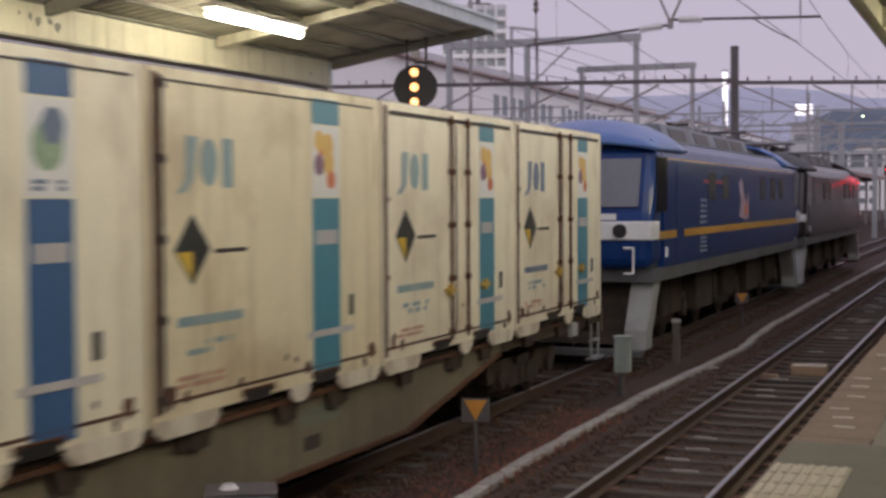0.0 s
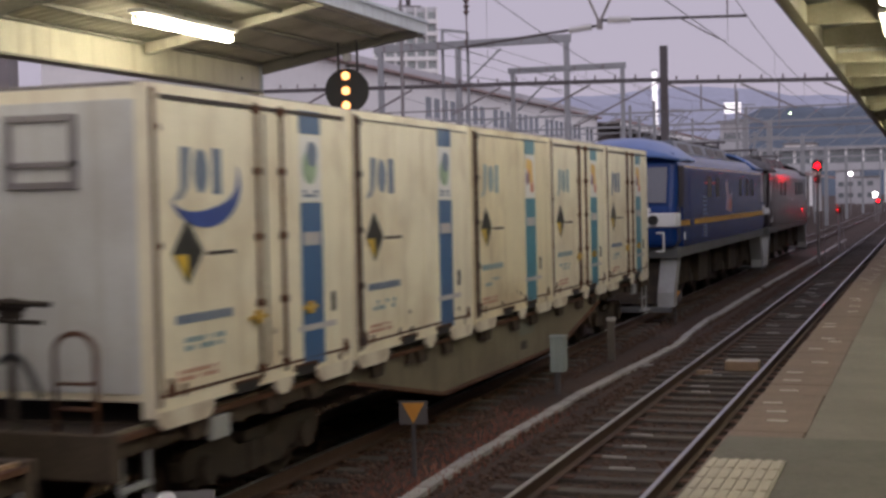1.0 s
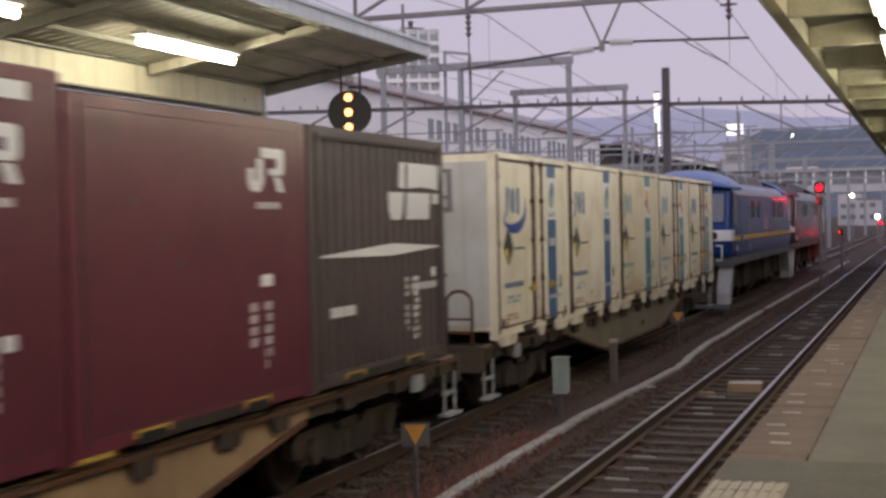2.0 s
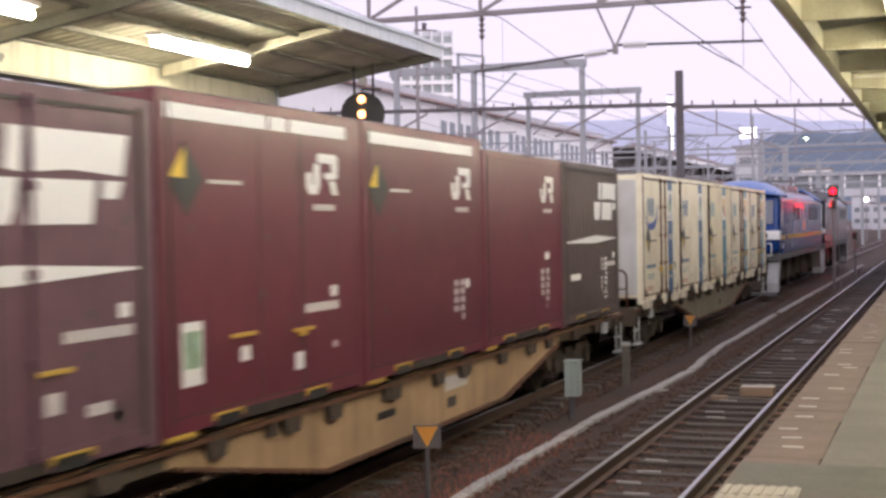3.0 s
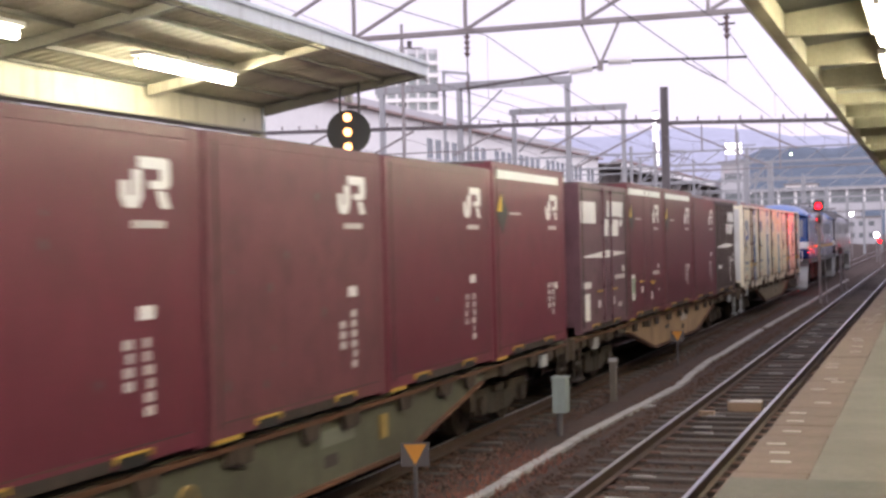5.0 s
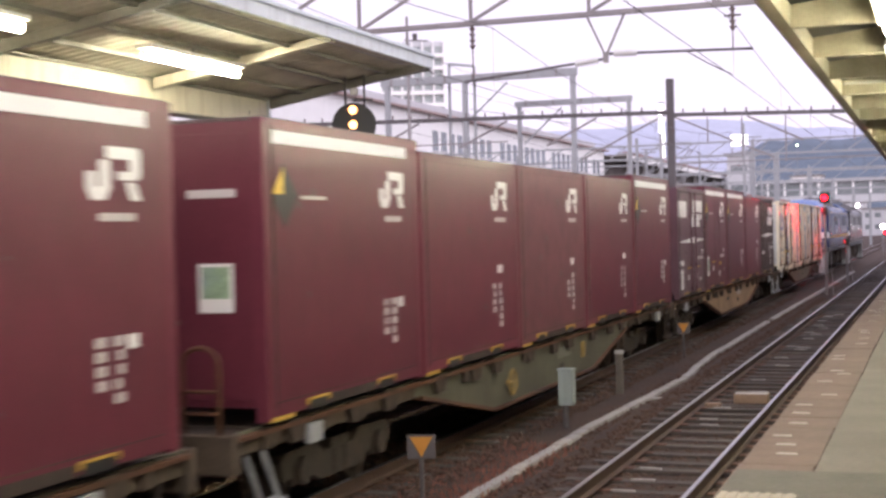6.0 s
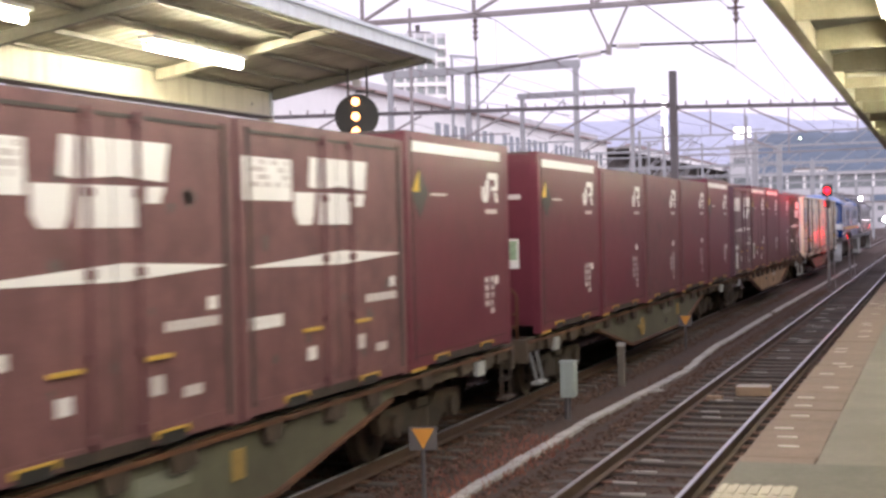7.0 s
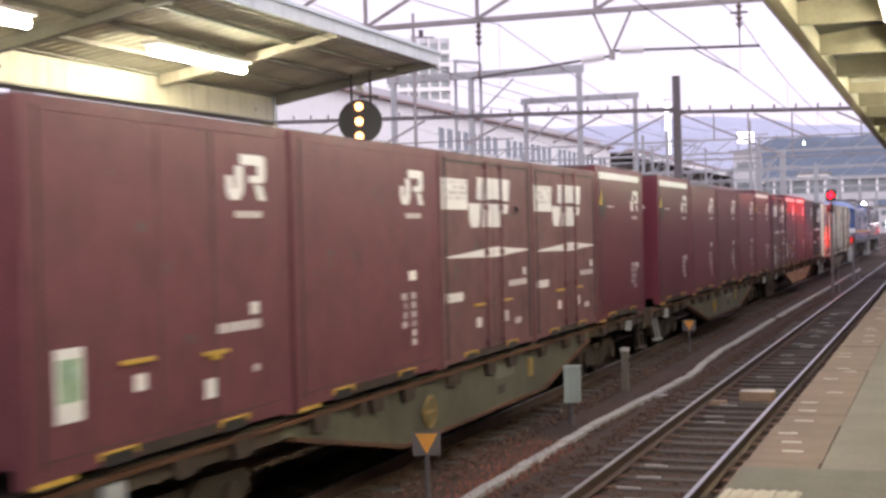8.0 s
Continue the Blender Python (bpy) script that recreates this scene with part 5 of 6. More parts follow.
# ---- locomotives
def locomotive(body_m, roof_m, label, stripe, length=17.2):
    e = thing("electric_locomotive", label, "locomotive", group="locomotives")
    h, L = 1.40, length / 2
    def section(k, z_lo, z_hi):
        return [(-h * k, z_lo), (h * k, z_lo), (h * k, z_hi - .35), (h * k - .06, z_hi - .15), (h * k - .22, z_hi), (-h * k + .22, z_hi), (-h * k + .06, z_hi - .15), (-h * k, z_hi - .35)]
    part("body", prism(B(), section(1, 1.46, 3.55), -L + .95, L - .95, "y"), body_m, e)
    part("solebar", box(B(), -h + .01, h - .01, -L + .3, L - .3, 1.24, 1.458, .01), M_SKIRT, e, "dull grey lower band")
    for s in (-1, 1):
        # cab: raked nose with a rounded front
        nose = [(s * (L - .95), 1.46), (s * (L - .95), 3.42), (s * (L - .55), 3.42), (s * (L - .42), 3.3), (s * (L - .12), 2.35), (s * (L - .02), 2.2), (s * (L - .02), 1.46)]
        cab = part("cab", prism(B(), nose, -h + .004, h - .004, "x"), body_m, e)
        bev = cab.modifiers.new("round", "BEVEL")
        bev.width, bev.segments = .16, 3
        # roof dome over the cab
        bm = B()
        n = 8
        ring = []
        for j in range(7):
            u = j / 6
            yy = s * (L - .30 - 2.4 * u)
            top = 3.52 + .42 * math.sin(math.pi / 2 * min(1, u * 1.7)) 
            ring.append([bm.verts.new((x * (h + .02), yy, 3.40 + (top - 3.40) * (1 - abs(x) ** 2.6))) for x in [-1 + 2 * i / n for i in range(n + 1)]])
        for a, b in zip(ring, ring[1:]):
            for i in range(n):
                bm.faces.new((a[i], a[i + 1], b[i + 1], b[i]))
        bmesh.ops.recalc_face_normals(bm, faces=bm.faces[:])
        part("cab_roof", bm, roof_m, e, "light blue domed cab roof" if stripe else "dark domed cab roof", True).modifiers.new("thick", "SOLIDIFY").thickness = .06
        # windscreen and side window
        bm = prism(B(), [(s * (L - .375), 3.22), (s * (L - .135), 2.45), (s * (L - .10), 2.45), (s * (L - .34), 3.22)], -h + .22, h - .22, "x")
        ws = part("windscreen", bm, M_GLASS, e, "dark raked windscreen")
        part("window_pillar", prism(B(), [(s * (L - .345), 3.22), (s * (L - .105), 2.45), (s * (L - .08), 2.45), (s * (L - .32), 3.22)], -.05, .05, "x"), body_m, ws)
        part("side_window", box(B(), h - .01, h + .006, s * (L - 1.2), s * (L - .45), 2.36, 3.26, .01), M_DARKGLASS, e)
        # white marker panel with its lamp
        if stripe:
            part("marker_panel", box(B(), -h - .004, h + .012, s * (L - .62), s * (L + .02), 1.92, 2.22, .03), M_LOCOWHITE, e, "white wrap-round nose panel")
        else:
            part("marker_panel", box(B(), -h - .002, h + .006, s * (L - .3), s * (L + .01), 1.92, 2.12, .03), M_LOCOWHITE, e)
        lamp = rod(B(), (.92, s * (L + .0), 2.07), (.92, s * (L + .06), 2.07), .11, 18)
        part("headlamp", lamp, M_BLACK, e)
        part("headlamp", rod(B(), (-.92, s * (L + .0), 2.07), (-.92, s * (L + .06), 2.07), .11, 18), M_BLACK, e)
        for x in (-1.15, 1.15):
            hr = B()
            rod(hr, (x, s * (L + .08), 1.40), (x, s * (L + .08), 1.80), .018)
            rod(hr, (x, s * (L + .08), 1.80), (x * .86, s * (L + .08), 1.80), .018)
            rod(hr, (x, s * (L + .08), 1.40), (x * .86, s * (L + .08), 1.40), .018)
            part("handrail", hr, M_LOCOWHITE, e)
        part("number_bars", box(B(), .35, .85, s * (L - .02), s * (L + .003), 2.24, 2.34), M_LOCOWHITE, e)
        leg = [(s * (L - .98), 1.239), (s * (L - .50), 1.239), (s * (L - .02), .50), (s * (L + .02), .20), (s * (L - .38), .20), (s * (L - .40), .45)]
        for a, b in ((-h + .06, -h + .42), (h - .42, h - .06)):
            part("plough_leg", prism(B(), leg, a, b, "x"), M_PLOUGH, e, "light grey slanted plough leg")
        part("plough_plate", prism(B(), [(s * (L - .80), 1.2), (s * (L - .72), 1.2), (s * (L - .20), .25), (s * (L - .28), .25)], -h + .43, h - .43, "x"), M_UNDER, e, "dark plough plate")
        part("step_plate", box(B(), -h + .1, h - .1, s * (L - .05), s * (L + .25), .10, .198), M_SKIRT, e)
        cp = box(B(), -.12, .12, s * (L + .1), s * (L + .46), .76, 1.0, .02)
        part("coupler", cp, M_UNDER, e)
    if stripe:
        for s in (-1, 1):
            part("amber_line", box(B(), s * (h + .001), s * (h + .005), -L + .62, L - .62, 1.92, 2.05), M_LOCOYEL, e, "amber line along the body")
            part("amber_line", box(B(), s * (h + .001), s * (h + .004), -L + 1.2, L - 1.2, 3.225, 3.245), M_LOCOYEL, e)
        bm = B()
        for k in range(5):
            box(bm, h + .001, h + .004, -4.7, -4.1, 2.12 + k * .1, 2.17 + k * .1)
        for k in range(4):
            box(bm, h + .001, h + .004, -4.7, -4.1, 1.60 + k * .08, 1.64 + k * .08)
        part("side_lettering", bm, M_GREYBLUE, e)
        em = mat("printed_emblem", (.42, .30, .36), .4, vary=.5, scale=4, dirt=.5, grime=(.6, .6, .62), dirt_scale=3, bump=.02)
        pa = part("side_emblem", prism(B(), [(-.75, 2.9), (-.45, 2.55), (-.7, 2.2), (.1, 2.12), (.55, 2.15), (.5, 2.7), (.1, 2.5), (-.2, 2.75), (-.35, 3.0)], h + .001, h + .004, "x"), em, e, "pale pink and white printed emblem")
        part("emblem_blot", prism(B(), [(-.1, 2.2), (.35, 2.25), (.3, 2.5), (0, 2.4)], h + .0045, h + .006, "x"), M_FRUIT3, pa)
        part("red_lettering", box(B(), h + .001, h + .004, -4.4, -1.9, 2.86, 2.92), mat("red_lettering", (.4, .04, .06), .4, vary=.1, bump=.02), e)
    for y in (-3.6, -2.2, 2.4, 3.9, 5.2):
        part("louvre_window", box(B(), h + .001, h + .006, y - .32, y + .32, 2.55, 3.05), M_BLACK, e)
    part("door", box(B(), h + .001, h + .006, -L + 1.9, -L + 2.5, 1.5, 3.15), body_m, e)
    part("number_plate", box(B(), h + .001, h + .004, -L + 1.05, -L + 1.25, 1.62, 1.78), M_LOCOWHITE, e)
    # roof equipment
    part("roof_casing", prism(B(), [(-.95, 3.5), (.95, 3.5), (.8, 3.92), (-.8, 3.92)], -L + 3.2, L - 5.2, "y"), M_LOCOGREY if stripe else M_DARKROOF, e, "long roof casing")
    for y in (-4.2, -2.0, .2, 2.0):
        part("roof_louvre", prism(B(), [(.93, 3.58), (.945, 3.58), (.835, 3.86), (.82, 3.86)], y - .7, y + .7, "y"), M_STEELD, e)
    part("roof_walk", box(B(), -1.18, 1.18, -L + 2.9, L - 2.9, 3.552, 3.59), M_LOCOGREY if stripe else M_DARKROOF, e)
    for yc in (L - 4.2, -L + 2.95) if not stripe else (L - 4.2,):
        pg = B()
        for x in (-.6, .6):
            rod(pg, (x, yc - .9, 3.75), (x * .6, yc + .9, 4.02), .03)
            rod(pg, (x * .6, yc + .9, 4.02), (x, yc - .7, 4.15), .025)
        rod(pg, (-.8, yc - .7, 4.16), (.8, yc - .7, 4.16), .035)
        box(pg, -.7, .7, yc - .9, yc + .9, 3.66, 3.74)
        part("pantograph", pg, M_STEELD, e, "folded dark pantograph")
        ins = B()
        for x in (-.6, .6):
            for dy in (-.7, .7):
                insulator(ins, (x, yc + dy, 3.56), (x, yc + dy, 3.68), .06, 2)
        part("insulator", ins, M_INSULB, e)
    # running gear
    for by in (-5.6, 0, 5.6):
        for s in (-1, 1):
            fr = prism(B(), [(by - 1.75, .82), (by - .6, .90), (by + .6, .90), (by + 1.75, .82), (by + 1.7, .52), (by + .8, .50), (by + .4, .34), (by - .4, .34), (by - .8, .50), (by - 1.7, .52)],
                       s * .78, s * .95, "x")
            part("bogie_frame", fr, M_UNDER, e)
            for dy in (-.55, -.2, .2, .55):
                part("spring", rod(B(), (s * 1.02, by + dy, .55), (s * 1.02, by + dy, 1.18), .10, 12), M_UNDER, e)
            for dy in (-1.25, 1.25):
                part("axle_box", rod(B(), (s * .952, by + dy, .56), (s * 1.04, by + dy, .56), .17, 14), M_UNDER, e)
        for dy in (-1.25, 1.25):
            wheelset(e, by + dy, .56)
        for s in (-1, 1):
            part("sand_box", box(B(), s * .96, s * 1.12, by - 1.95, by - 1.7, .55, 1.1, .02), M_UNDER, e)
    part("underframe_box", box(B(), -1.1, 1.1, -3.6, -2.0, .45, 1.238, .03), M_UNDER, e)
    part("underframe_box", box(B(), -1.1, 1.1, 2.0, 3.6, .45, 1.238, .03), M_UNDER, e)
    return e


def put(ob, s, z=0.0):
    MOVERS.append((ob, s, z))
    ob.location = (TRAIN_X, START + s, z)
    return ob


def build_train():
    W = 20.356
    off, pit = [.104, -.426, .144, .178, .17], [3.794, 3.76, 3.791, 3.776, 3.78]
    loads = []
    loads.append([lambda: white_container(M_TEAL, M_WHITE, "double", False, M_GREYBLUE, 1),
                  lambda: white_container(M_TEAL, M_WHITE, "double", False, M_PALETEAL, 2),
                  lambda: white_container(M_TEAL, M_WHITE2, "single", False, M_PALETEAL, 3),
                  lambda: white_container(M_BLUE, M_WHITE, "single", False, M_GREYBLUE, 4),
                  lambda: white_container(M_BLUE, M_WHITE, "double", True, M_GREYBLUE, 5)])
    red = "maroon steel freight container with white emblem and yellow fork pockets"
    old = "faded purple-brown freight container with large white blocks and band"
    loads.append([lambda: banded_container(M_GREYBROWN, "", "grey-brown corrugated freight container with white emblem and band", 11, "corrugated"),
                  lambda: maroon_container(M_MAROON, "", False, False, red, 12, False),
                  lambda: maroon_container(M_MAROON, "full", True, False, "maroon steel freight container with white top band and placard", 13, False),
                  lambda: maroon_container(M_MAROON, "cut", True, True, "maroon steel freight container with broken top band and sticker", 14),
                  lambda: banded_container(M_PURPLE, "plain", old, 15)])
    loads.append([lambda: maroon_container(M_MAROON, "full", True, False, "maroon steel freight container with white top band and placard", 21, False),
                  lambda: maroon_container(M_MAROON, "", False, False, red, 22, False),
                  lambda: maroon_container(M_MAROON2, "", False, False, "faded chalky maroon freight container with white emblem", 23, False),
                  lambda: maroon_container(M_MAROON, "", False, False, red, 24, False),
                  lambda: maroon_container(M_MAROON, "full", True, False, "maroon steel freight container with white top band and placard", 25, False)])
    loads.append([lambda: maroon_container(M_MAROON, "full", True, False, "maroon steel freight container with white top band and placard", 31, False),
                  lambda: banded_container(M_PINK, "lines", "chalky red-brown freight container with white label and band", 32),
                  lambda: banded_container(M_PINK, "lines", "chalky red-brown freight container with white label and band", 33),
                  lambda: maroon_container(M_MAROON2, "", False, False, "faded chalky maroon freight container with white emblem", 34, False),
                  lambda: maroon_container(M_MAROON2, "", False, True, "faded maroon freight container with a green sticker", 35)])
    loads.append([lambda: maroon_container(M_MAROON, "full", True, False, "maroon steel freight container with white top band and placard", 41, False)])
    paints = [(M_WAGON1, "dirty grey fish-bellied container wagon with rusty edges"), (M_WAGON2, "tan fish-bellied container wagon with rusty flanges"),
              (M_WAGON3, "olive-grey fish-bellied container wagon"), (M_WAGON3, "olive-grey fish-bellied container wagon"), (M_WAGON1, "dirty grey fish-bellied container wagon with rusty edges")]
    stairs = [("light", "light"), ("light", "dark"), ("dark", "slanted"), ("dark", "slanted"), ("light", "light")]
    for k in range(5):
        put(wagon(*paints[k], k == 1, stairs[k]), -W * k + .5 * off[k])
        for i, make in enumerate(loads[k]):
            c = make()
            if k == 0 and i == 4:
                end_frame(c, M_STEEL)
            if k == 1 and i == 4:
                part("end_emblem", prism(B(), [(.62, 2.09), (.84, 2.11), (.89, 2.21), (.66, 2.21)], -HALF_L - .002, -HALF_L + .0035, "y"), M_MARK, c)
                part("end_emblem", prism(B(), [(.55, 1.90), (.68, 1.90), (.74, 2.06), (.59, 2.05)], -HALF_L - .002, -HALF_L + .0035, "y"), M_MARK, c)
            if k == 2 and i == 4:
                s = part("end_sticker", box(B(), .59, .92, -HALF_L - .002, -HALF_L + .0035, .95, 1.37), M_MARK, c, "white end sticker")
                part("end_lettering", box(B(), .50, .96, -HALF_L - .002, -HALF_L + .0035, 1.93, 2.0), M_MARKD, c)
                part("sticker_picture", box(B(), .62, .89, -HALF_L - .0045, -HALF_L - .0022, 1.07, 1.34), M_GLOBE, s)
            put(c, -W * k + off[k] + (2 - i) * pit[k] - (.02 if k == 3 and i == 4 else 0), 1.011)
    put(locomotive(M_LOCOBLUE, M_LOCOROOF, "deep blue electric locomotive with amber line and grey roof gear", True), 20.4)
    put(locomotive(M_LOCODARK, M_DARKROOF, "dark grey electric locomotive coupled ahead of a blue one", False, 16.2), 38.2)


def motions():
    """The train rolls away at a steady speed; every wheelset turns with it."""
    for ob, s, z in MOVERS:
        walk(ob, [(t * .5, pose(TRAIN_X, START + s + SPEED * t * .5, z)) for t in range(17)])
    for w, y, r in WHEELS:
        n = int(8 * SPEED / r / radians(60)) + 1
        walk(w, [(8 * k / n, pose(0, y, r, -math.degrees(SPEED * 8 * k / n / r), 0, 0)) for k in range(n + 1)])


# ---------------------------------------------------------------- distance
def build_tower():
    """Pale apartment tower with a grid of balconies."""
    t = thing("apartment_tower", "pale high-rise apartment block with rows of balconies", "building", (-112.3, 300, 0))
    t.rotation_euler = (0, 0, radians(21.8))
    part("wall", box(B(), -7.2, 7.2, 0, 9, GROUND_Z, 47), M_BUILD2, t)
    slab = mesh_of(box(B(), -7.4, 7.4, -1.1, 0, -.42, .42), "balcony", M_BUILD)
    pane = mesh_of(box(B(), -.75, .75, -.06, -.01, -.75, .75), "window", M_PANE)
    pier = mesh_of(box(B(), -.16, .16, -1.15, 0, -23.4, 23.4), "pier", M_BUILD)
    for f in range(16):
        z = 1.6 + f * 2.8
        shared("balcony", slab, t, 0, 0, z)
        for k in range(6):
            shared("window", pane, t, -6.0 + k * 2.4, 0, z + 1.45)
    for k in range(7):
        shared("pier", pier, t, -7.2 + k * 2.4, -.05, 23.4)
    return t


def build_long_building():
    """Long white station building parallel to the line, with a row of tall windows."""
    b = thing("station_building", "long white station building with a row of tall windows", "building", (-30, 0, 0))
    part("wall", box(B(), -12, 0, 60, 132, GROUND_Z, 10.2), M_BUILD, b)
    part("roof_edge", box(B(), -12.3, .4, 59.6, 132.5, 10.21, 10.34), M_ROOFRED, b, "thin red-brown roof edge")
    part("parapet", box(B(), -11, -.6, 60.5, 131, 10.345, 11.0), M_BUILD2, b)
    win = mesh_of(box(B(), -.02, .03, -.5, .5, -.62, .62), "window", M_PANE)
    fr = mesh_of(box(B(), 0, .07, -.58, .58, -.74, -.63), "window_sill", M_BUILD2)
    i = 0
    y = 84.0
    while y < 130:
        if i % 9 != 8:
            w = shared("window", win, b, 0, y, 8.62)
            shared("window_sill", fr, w, 0, 0, 0)
        y += 1.62
        i += 1
    return b


def build_platform_roofs():
    """Low canopies of the platforms further along the line."""
    for x, y0, y1, z, label in ((-14.2, 76, 190, 4.75, "low brown platform roof further down the line"),):
        r = thing("platform_roof", label, "canopy", (x, 0, 0), "distant platform roofs")
        part("sheet", prism(B(), [(-2.6, z - .2), (0, z + .35), (2.6, z - .2), (2.6, z - .05), (0, z + .5), (-2.6, z - .05)], y0, y1, "y"), M_ROOFGREY, r)
        part("edge", box(B(), 2.602, 2.70, y0, y1, z - .35, z - .02), M_ROOFRED, r, "red-brown roof edge")
        col = mesh_of(box(B(), -.12, .12, -.12, .12, GROUND_Z, z + .2), "column", M_STEEL)
        y = y0 + 4
        while y < y1:
            shared("column", col, r, 0, y, 0)
            y += 9.0


def build_far_blocks():
    """Footbridge and pale buildings at the end of the yard."""
    f = thing("footbridge", "pale covered footbridge across the yard far away", "footbridge", (0, 235, 0))
    part("deck", box(B(), -70, 30, 0, 4, 6.2, 7.4), M_BUILD2, f)
    part("roof", box(B(), -70.5, 30.5, -.4, 4.4, 9.6, 10.1), M_BUILD2, f)
    pane = mesh_of(box(B(), -1.1, 1.1, .3, .4, 7.42, 9.58), "pane", M_PANE)
    post = mesh_of(box(B(), -.18, .18, 0, .45, 7.402, 9.598), "mullion", M_BUILD)
    pier = mesh_of(box(B(), -.6, .6, .5, 3.5, GROUND_Z, 6.198), "pier", M_BUILD2)
    for k in range(36):
        shared("pane", pane, f, -68 + k * 2.7, 0, 0)
        shared("mullion", post, f, -66.65 + k * 2.7, 0, 0)
        if k % 6 == 0:
            shared("pier", pier, f, -66 + k * 2.7, 0, 0)
    rng = random.Random(12)
    for k in range(26):
        x = -150 + k * 8.5 + rng.uniform(-2, 2)
        w, h, y = rng.uniform(6, 13), rng.uniform(6, 15), 300 + rng.uniform(0, 120)
        b = thing("distant_building", "pale low town building far down the line", "building", (x, y, 0), "distant buildings")
        part("wall", box(B(), -w / 2, w / 2, 0, 8, GROUND_Z, h), rng.choice((M_BUILD, M_BUILD2)), b)
        part("roof", box(B(), -w / 2 - .3, w / 2 + .3, -.3, 8.3, h, h + .4), rng.choice((M_ROOFGREY, M_ROOFRED)), b)
        wm = mesh_of(box(B(), -.7, .7, -.08, -.01, -.6, .6), "window", M_PANE)
        for r in range(int(h / 3)):
            for q in range(int(w / 2.4)):
                shared("window", wm, b, -w / 2 + 1.4 + q * 2.4, 0, 1.9 + r * 3)


def build_hills():
    bm = B()
    xs = np.linspace(-1500, 900, 90)
    back = []
    for k, depth in enumerate((0, 150, 400, 700)):
        row = []
        for x in xs:
            base = 52 + 90 * math.exp(-((x + 145) / 150) ** 8) + 12 * math.exp(-((x - 60) / 90) ** 2)
            z = (base + 9 * noise.noise((x * .02, k, 0)) + 4 * noise.noise((x * .07, k, 3))) * (0, .55, .9, 1.0)[k]
            row.append(bm.verts.new((x, 1700 + depth, z - (0 if k else 1))))
        back.append(row)
    for a, b in zip(back, back[1:]):
        for i in range(len(xs) - 1):
            bm.faces.new((a[i], a[i + 1], b[i + 1], b[i]))
    return tagged(part("hills_backdrop", bm, M_HILL, smooth=True), "wooded hills on the horizon, painted haze blue", "hill", kind="structure")


def build_mountains():
    """Pale mountains far behind the town; distance haze is put into their colour."""
    bm = B()
    xs = np.linspace(-2600, 1600, 120)
    rows = []
    for k, depth in enumerate((0, 250, 500)):
        rows.append([bm.verts.new((x, 2500 + depth, (228 + 26 * noise.noise((x * .003, k, 7)) + 9 * noise.noise((x * .013, k, 5)) - 30 * math.exp(-((x - 300) / 500) ** 2)) * (0, .7, 1)[k] - 1))
                     for x in xs])
    for a, b in zip(rows, rows[1:]):
        for i in range(len(xs) - 1):
            bm.faces.new((a[i], a[i + 1], b[i + 1], b[i]))
    return tagged(part("mountains_backdrop", bm, M_FARHILL, smooth=True), "pale lilac mountains with haze in their colour", "mountain", kind="structure")


def build_goods_shed():
    """Long open-sided roof that carries on the line of the station building."""
    b = thing("goods_shed", "long low shed with red-brown roof edge and shade-toned open side", "building", (-28, 0, 0))
    # Shade below the roof is in this wall's colour.
    part("back_wall", box(B(), -9, -3.2, 133, 250, GROUND_Z, 9.6), M_SHED, b)
    part("roof", box(B(), -9.4, .1, 132.7, 252, 9.72, 9.9), M_ROOFGREY, b)
    part("eave_board", box(B(), .1, .25, 132.7, 252, 9.35, 9.85), M_BUILD, b, "pale eave board")
    part("roof_edge", box(B(), -.4, .3, 132.7, 252, 9.902, 10.15), M_ROOFRED, b, "red-brown roof edge")
    part("low_wall", box(B(), -.9, -.7, 133, 250, GROUND_Z, 6.2), M_BUILD2, b)
    post = mesh_of(box(B(), -.15, .15, -.15, .15, GROUND_Z, 9.71), "post", M_STEEL)
    for k in range(15):
        shared("post", post, b, -.3, 135 + k * 8, 0)
    bay = mesh_of(box(B(), -.02, .04, -1.3, 1.3, 4.6, 5.9), "window", M_PANE)
    for k in range(28):
        shared("window", bay, b, -.69, 136 + k * 4, 0)
    return b


def build_sign_block():
    """Office block with a white board on its roof; the board's glow is added."""
    b = thing("office_block", "small pale office block with a white roof board", "building", (-25.1, 192, 0))
    part("wall", box(B(), -1.6, 1.5, 0, 6, GROUND_Z, 12.4), M_BUILD2, b)
    part("roof_slab", box(B(), -2.0, 1.8, -.6, 6.3, 12.41, 12.65), M_ROOFGREY, b)
    # Emission added to keep the board bright white.
    part("roof_board", box(B(), -1.0, 1.15, .3, .6, 13.7, 15.1, .02), M_SIGNGLOW, b, "white board with added glow")
    for x in (-.9, 1.0):
        part("board_leg", box(B(), x - .06, x + .06, .35, .55, 12.651, 13.699), M_STEEL, b)
    pane = mesh_of(box(B(), -1.1, 1.1, -.05, -.01, -.5, .5), "window", M_PANE)
    for k in range(4):
        shared("window", pane, b, 0, 0, 2.4 + k * 2.7)
    return b


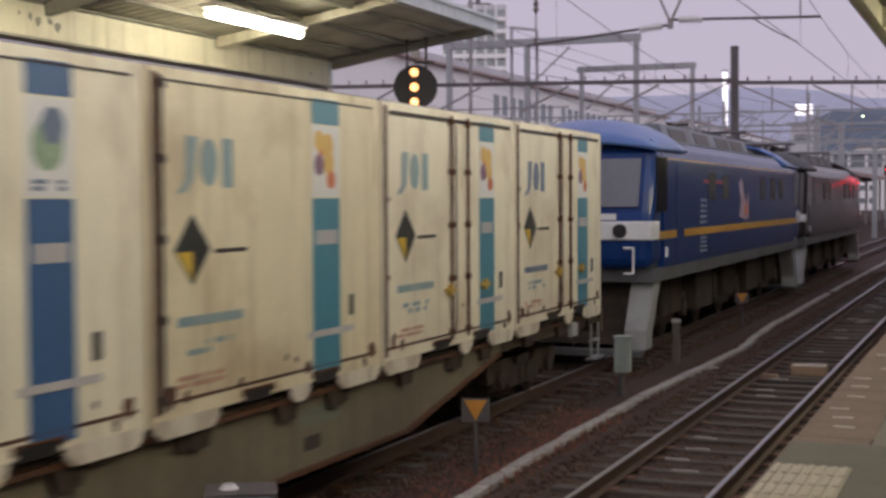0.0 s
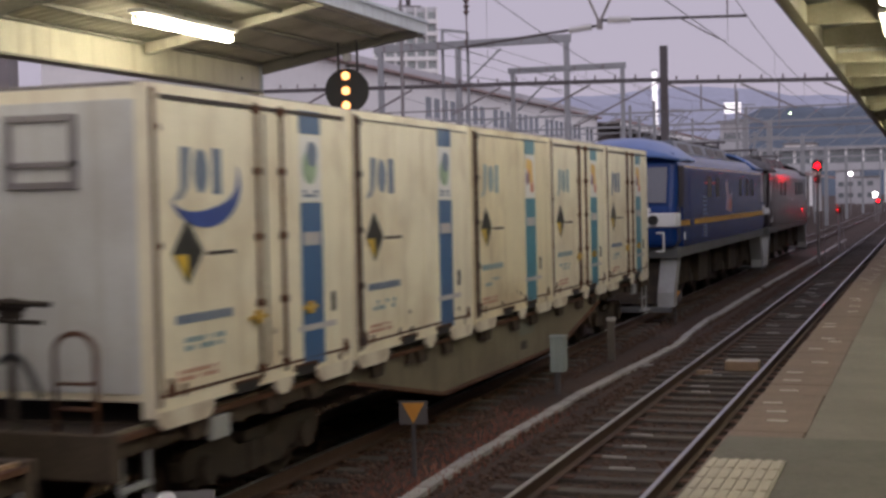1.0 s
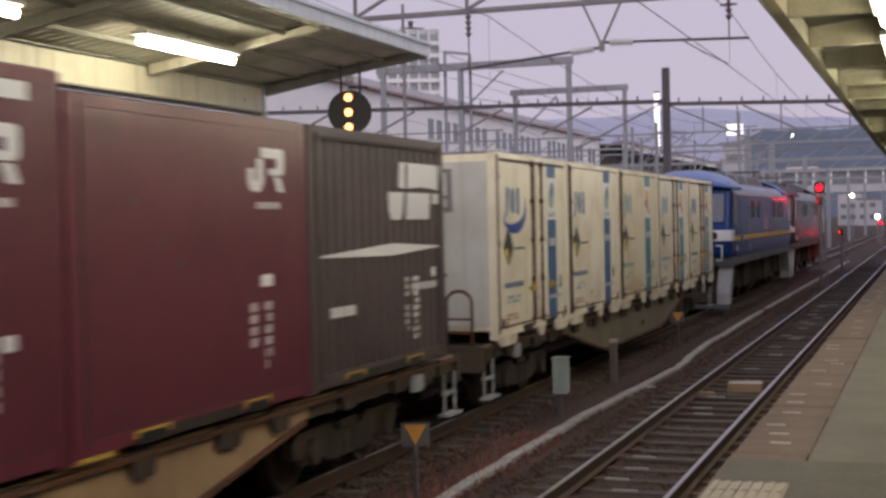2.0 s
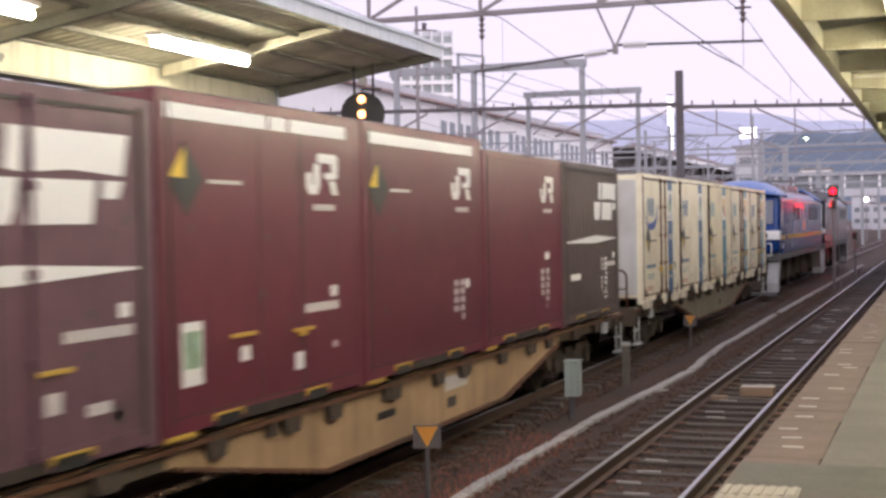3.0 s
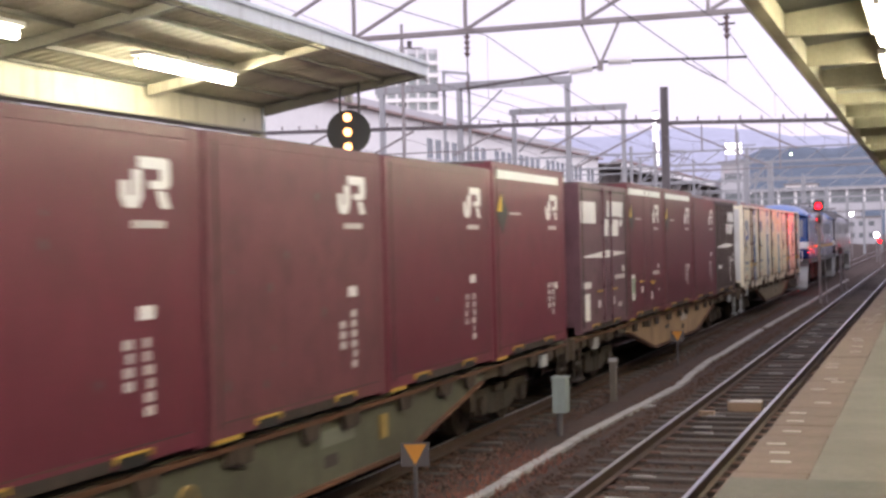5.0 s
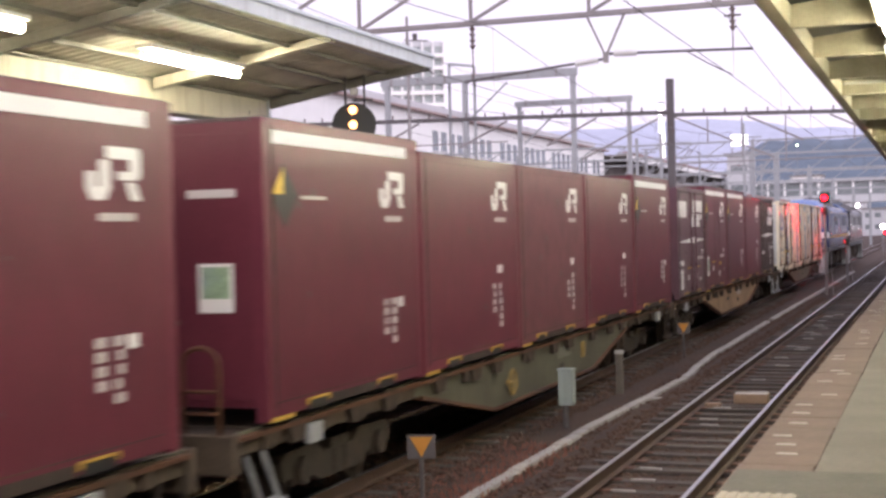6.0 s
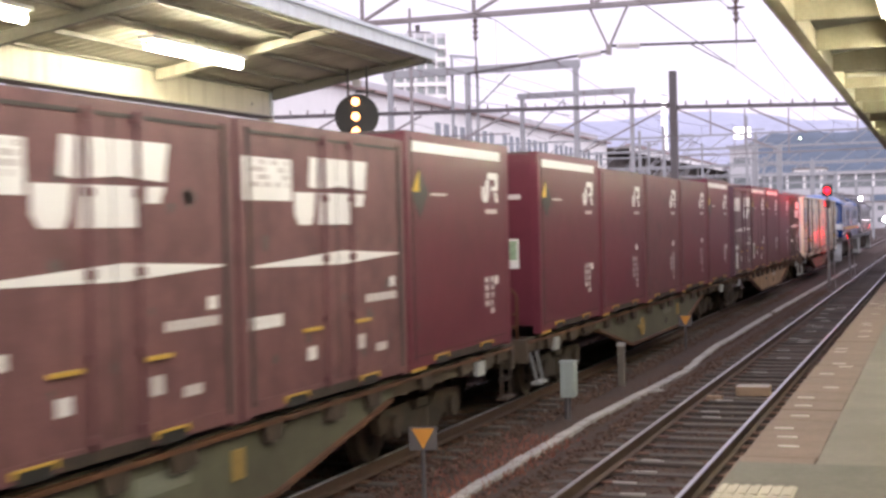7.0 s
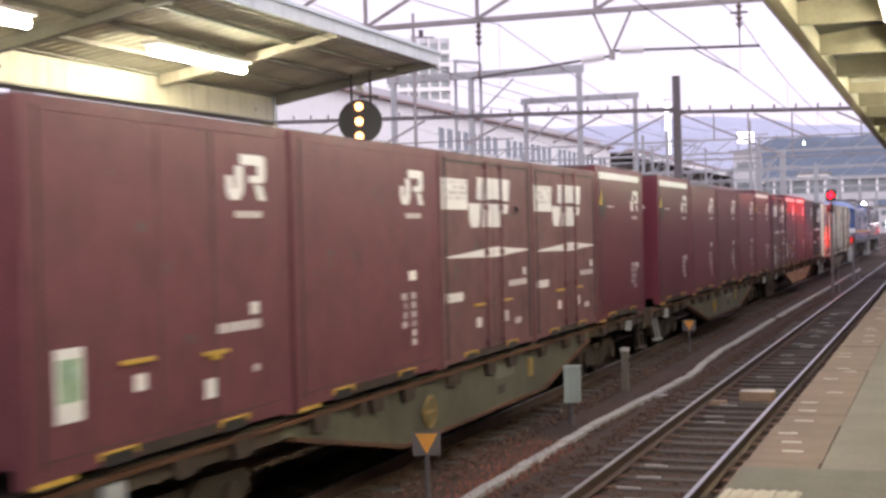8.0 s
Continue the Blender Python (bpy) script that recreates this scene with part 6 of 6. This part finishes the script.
def build_yard_poles():
    rng = random.Random(21)
    spots = [(-11.5, 62), (-8.9, 70), (-10.2, 84), (-11.8, 96), (-13.4, 66), (-15.2, 96), (-13.2, 75), (-9.4, 78), (-16.5, 84), (-9.6, 92), (-20.5, 70), (-12.0, 104), (-9.8, 118), (-14.4, 120), (-18.5, 104), (-22.5, 112), (-26, 92), (-10.5, 140), (-16, 150), (-12.5, 170), (-21, 150), (-6, 190), (-26, 140)]
    for x, y in spots:
        h = rng.uniform(6.6, 8.2)
        p = thing("catenary_mast", "grey steel catenary mast with a cross arm", "mast", (x, y, 0), "catenary masts")
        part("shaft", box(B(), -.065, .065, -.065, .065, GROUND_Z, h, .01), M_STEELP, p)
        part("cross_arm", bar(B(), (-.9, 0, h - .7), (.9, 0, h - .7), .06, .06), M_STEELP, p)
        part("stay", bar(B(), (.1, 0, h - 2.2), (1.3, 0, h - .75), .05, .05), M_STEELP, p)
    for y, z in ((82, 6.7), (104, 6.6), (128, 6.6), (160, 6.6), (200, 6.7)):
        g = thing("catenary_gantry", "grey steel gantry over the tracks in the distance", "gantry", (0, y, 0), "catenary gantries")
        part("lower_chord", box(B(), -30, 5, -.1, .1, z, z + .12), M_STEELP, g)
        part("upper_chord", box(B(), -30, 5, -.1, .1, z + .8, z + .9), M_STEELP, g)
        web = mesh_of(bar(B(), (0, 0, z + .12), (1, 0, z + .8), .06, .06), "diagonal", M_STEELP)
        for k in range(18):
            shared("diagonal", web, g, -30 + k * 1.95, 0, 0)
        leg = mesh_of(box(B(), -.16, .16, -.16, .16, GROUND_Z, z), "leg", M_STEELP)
        for x in (-30, -8.6, 5):
            shared("leg", leg, g, x, 0, 0)
    for i in range(5):
        build_wire("feeder_wire", [(-10 - 3 * i, 50, 6.6), (-11 - 3 * i, 75, 6.0), (-11.5 - 3 * i, 104, 6.9), (-12 - 3 * i, 160, 6.3), (-12 - 3 * i, 230, 7)], .008, "dark overhead line over the yard")


def build_signal_post(x, y, reds, label, added_lamp=None):
    """Signal mast with red lamps at these heights; an added lamp, hidden from view, reddens the train."""
    s = thing("signal_mast", label, "railway signal", (x, y, 0), "red signals")
    top = max(reds) if reds else added_lamp
    part("post", rod(B(), (0, 0, GROUND_Z), (0, 0, top + .3), .06, 10), M_STEEL, s)
    part("ladder", bar(B(), (.25, .1, GROUND_Z), (.12, .1, top), .03, .03), M_STEEL, s)
    for z in reds:
        part("backboard", box(B(), -.2, .2, -.12, .08, z - .22, z + .22, .05), M_BLACK, s)
        part("lens", rod(B(), (0, -.125, z), (0, -.15, z), .105, 20), M_RED, s, "glowing red lens")
        part("hood", rod(B(), (0, -.14, z + .16), (0, -.34, z + .17), .03, 8), M_BLACK, s)
    if added_lamp:
        d = Vector((-1, -.05, 0)).normalized()
        p = Vector((-.08, -.02, added_lamp))
        part("side_lamp_case", box(B(), -.08, .10, -.13, .13, added_lamp - .16, added_lamp + .16, .02), M_BLACK, s)
        # Visor hides the added lens from the camera.
        part("side_visor", box(B(), -.117, -.081, -.16, -.135, added_lamp - .15, added_lamp + .15), M_BLACK, s)
        part("side_lens", rod(B(), p + d * .02, p + d * .022, .12, 20), M_REDADDED, s, "added red lens that reddens the train")
    return s


def build_yard_lamp(x, y, z, m, label, r=.19):
    s = thing("yard_lamp", label, "lamp", (x, y, 0), "yard lamps")
    part("post", rod(B(), (0, 0, GROUND_Z), (0, 0, z), .07, 10), M_STEEL, s)
    part("lamp_head", rod(B(), (0, -.3, z + .05), (0, .2, z + .05), r, 16), m, s, "glowing lamp head", True)
    return s


def build_sign_mast():
    """Tall lit column on a mast beyond the station."""
    s = thing("sign_mast", "slim mast with a white lit sign column far away", "sign", (-37.0, 200, 0))
    part("post", box(B(), -.25, .25, .1, .6, GROUND_Z, 12.3), M_STEELP, s)
    part("light_column", box(B(), -.3, .3, -.1, .5, 12.301, 20.5, .02), M_SIGNGLOW, s, "white lit column")
    part("cap", box(B(), -.35, .35, -.15, .55, 20.501, 20.8), M_STEELP, s)
    return s


# ---------------------------------------------------------------- assemble
build_ground()
near_track = build_track(NEAR_X, "narrow-gauge railway track with polished rails on dark sleepers", True)
train_track = build_track(TRAIN_X, "railway track under the freight train", False)
near_platform = build_near_platform()
build_near_canopy()
build_far_platform()
build_far_canopy()
for y in (15.72, 10.95, 6.1, 1.1, -4.1):
    tube_light((-8.95, y + .2, 4.85), "lit fluorescent tube lamp under the far canopy", "fluorescent lamps")
# Tubes past 24.3 m are out of view, added to light the far train.
for y in (12.4, 16.35, 20.3, 24.3, 32, 42, 54, 8.4, 4.5, .5, -3.5):
    tube_light((-.36, y, 4.34), "lit fluorescent tube lamp under the near canopy", "fluorescent lamps")
build_platform_signal()
build_truss_gantry()
build_beam_gantry()
build_portal(-24.0, -14.75, 60, 9.78, .34, "grey steel portal frame behind the platforms", (-23.7, -19.95, -14.95), .21)
build_light_mast()
build_ladder_frame()
build_portal(-18.2, -12.75, 62, 8.62, .26, "slim grey steel portal frame behind the platforms", (-18.0, -12.9), .16)
build_wires()
build_trough()
build_marker((-5.01, 13.36, GROUND_Z), "orange triangle marker on a short post in the ballast")
build_marker((-5.25, 30.4, GROUND_Z), "orange triangle marker on a short post in the ballast")
build_cabinet((-5.07, 19.45, GROUND_Z))
build_post((-5.19, 23.62, GROUND_Z))
build_point_box((-4.72, 8.12, GROUND_Z))
build_crossing_plank((-2.79, 22.2, -.165))
build_added_wall()
# Lamps at 3.14 and 1.75 are added, out of view, to redden the train.
build_signal_post(-4.20, 57.6, (3.67,), "red-lit signal mast between the tracks", 3.14)
build_signal_post(-4.1, 69.6, (), "low added mast with a hidden red lamp for train reflections", 1.75)
build_signal_post(-4.4, 133, (1.75,), "red-lit signal mast in the distance")
build_yard_lamp(-9.0, 176, 4.8, M_LAMPW, "white lit yard lamp on a post")
build_yard_lamp(-4.9, 140, 2.3, M_LAMPW, "white lit yard lamp on a post", .2)
build_yard_lamp(-38, 420, 26, M_LAMPG, "pale green lit lamp far off", .25)
build_tower()
build_sign_mast()
build_long_building()
build_platform_roofs()
build_far_blocks()
build_yard_poles()
build_hills()
build_mountains()
build_goods_shed()
build_sign_block()
build_train()
build_stones()
build_weeds()
build_sleepers(near_track, -8.0, 110)
build_sleepers(train_track, -2.0, 60)
build_edge_blocks(near_platform)
build_tactile(near_platform)
motions()
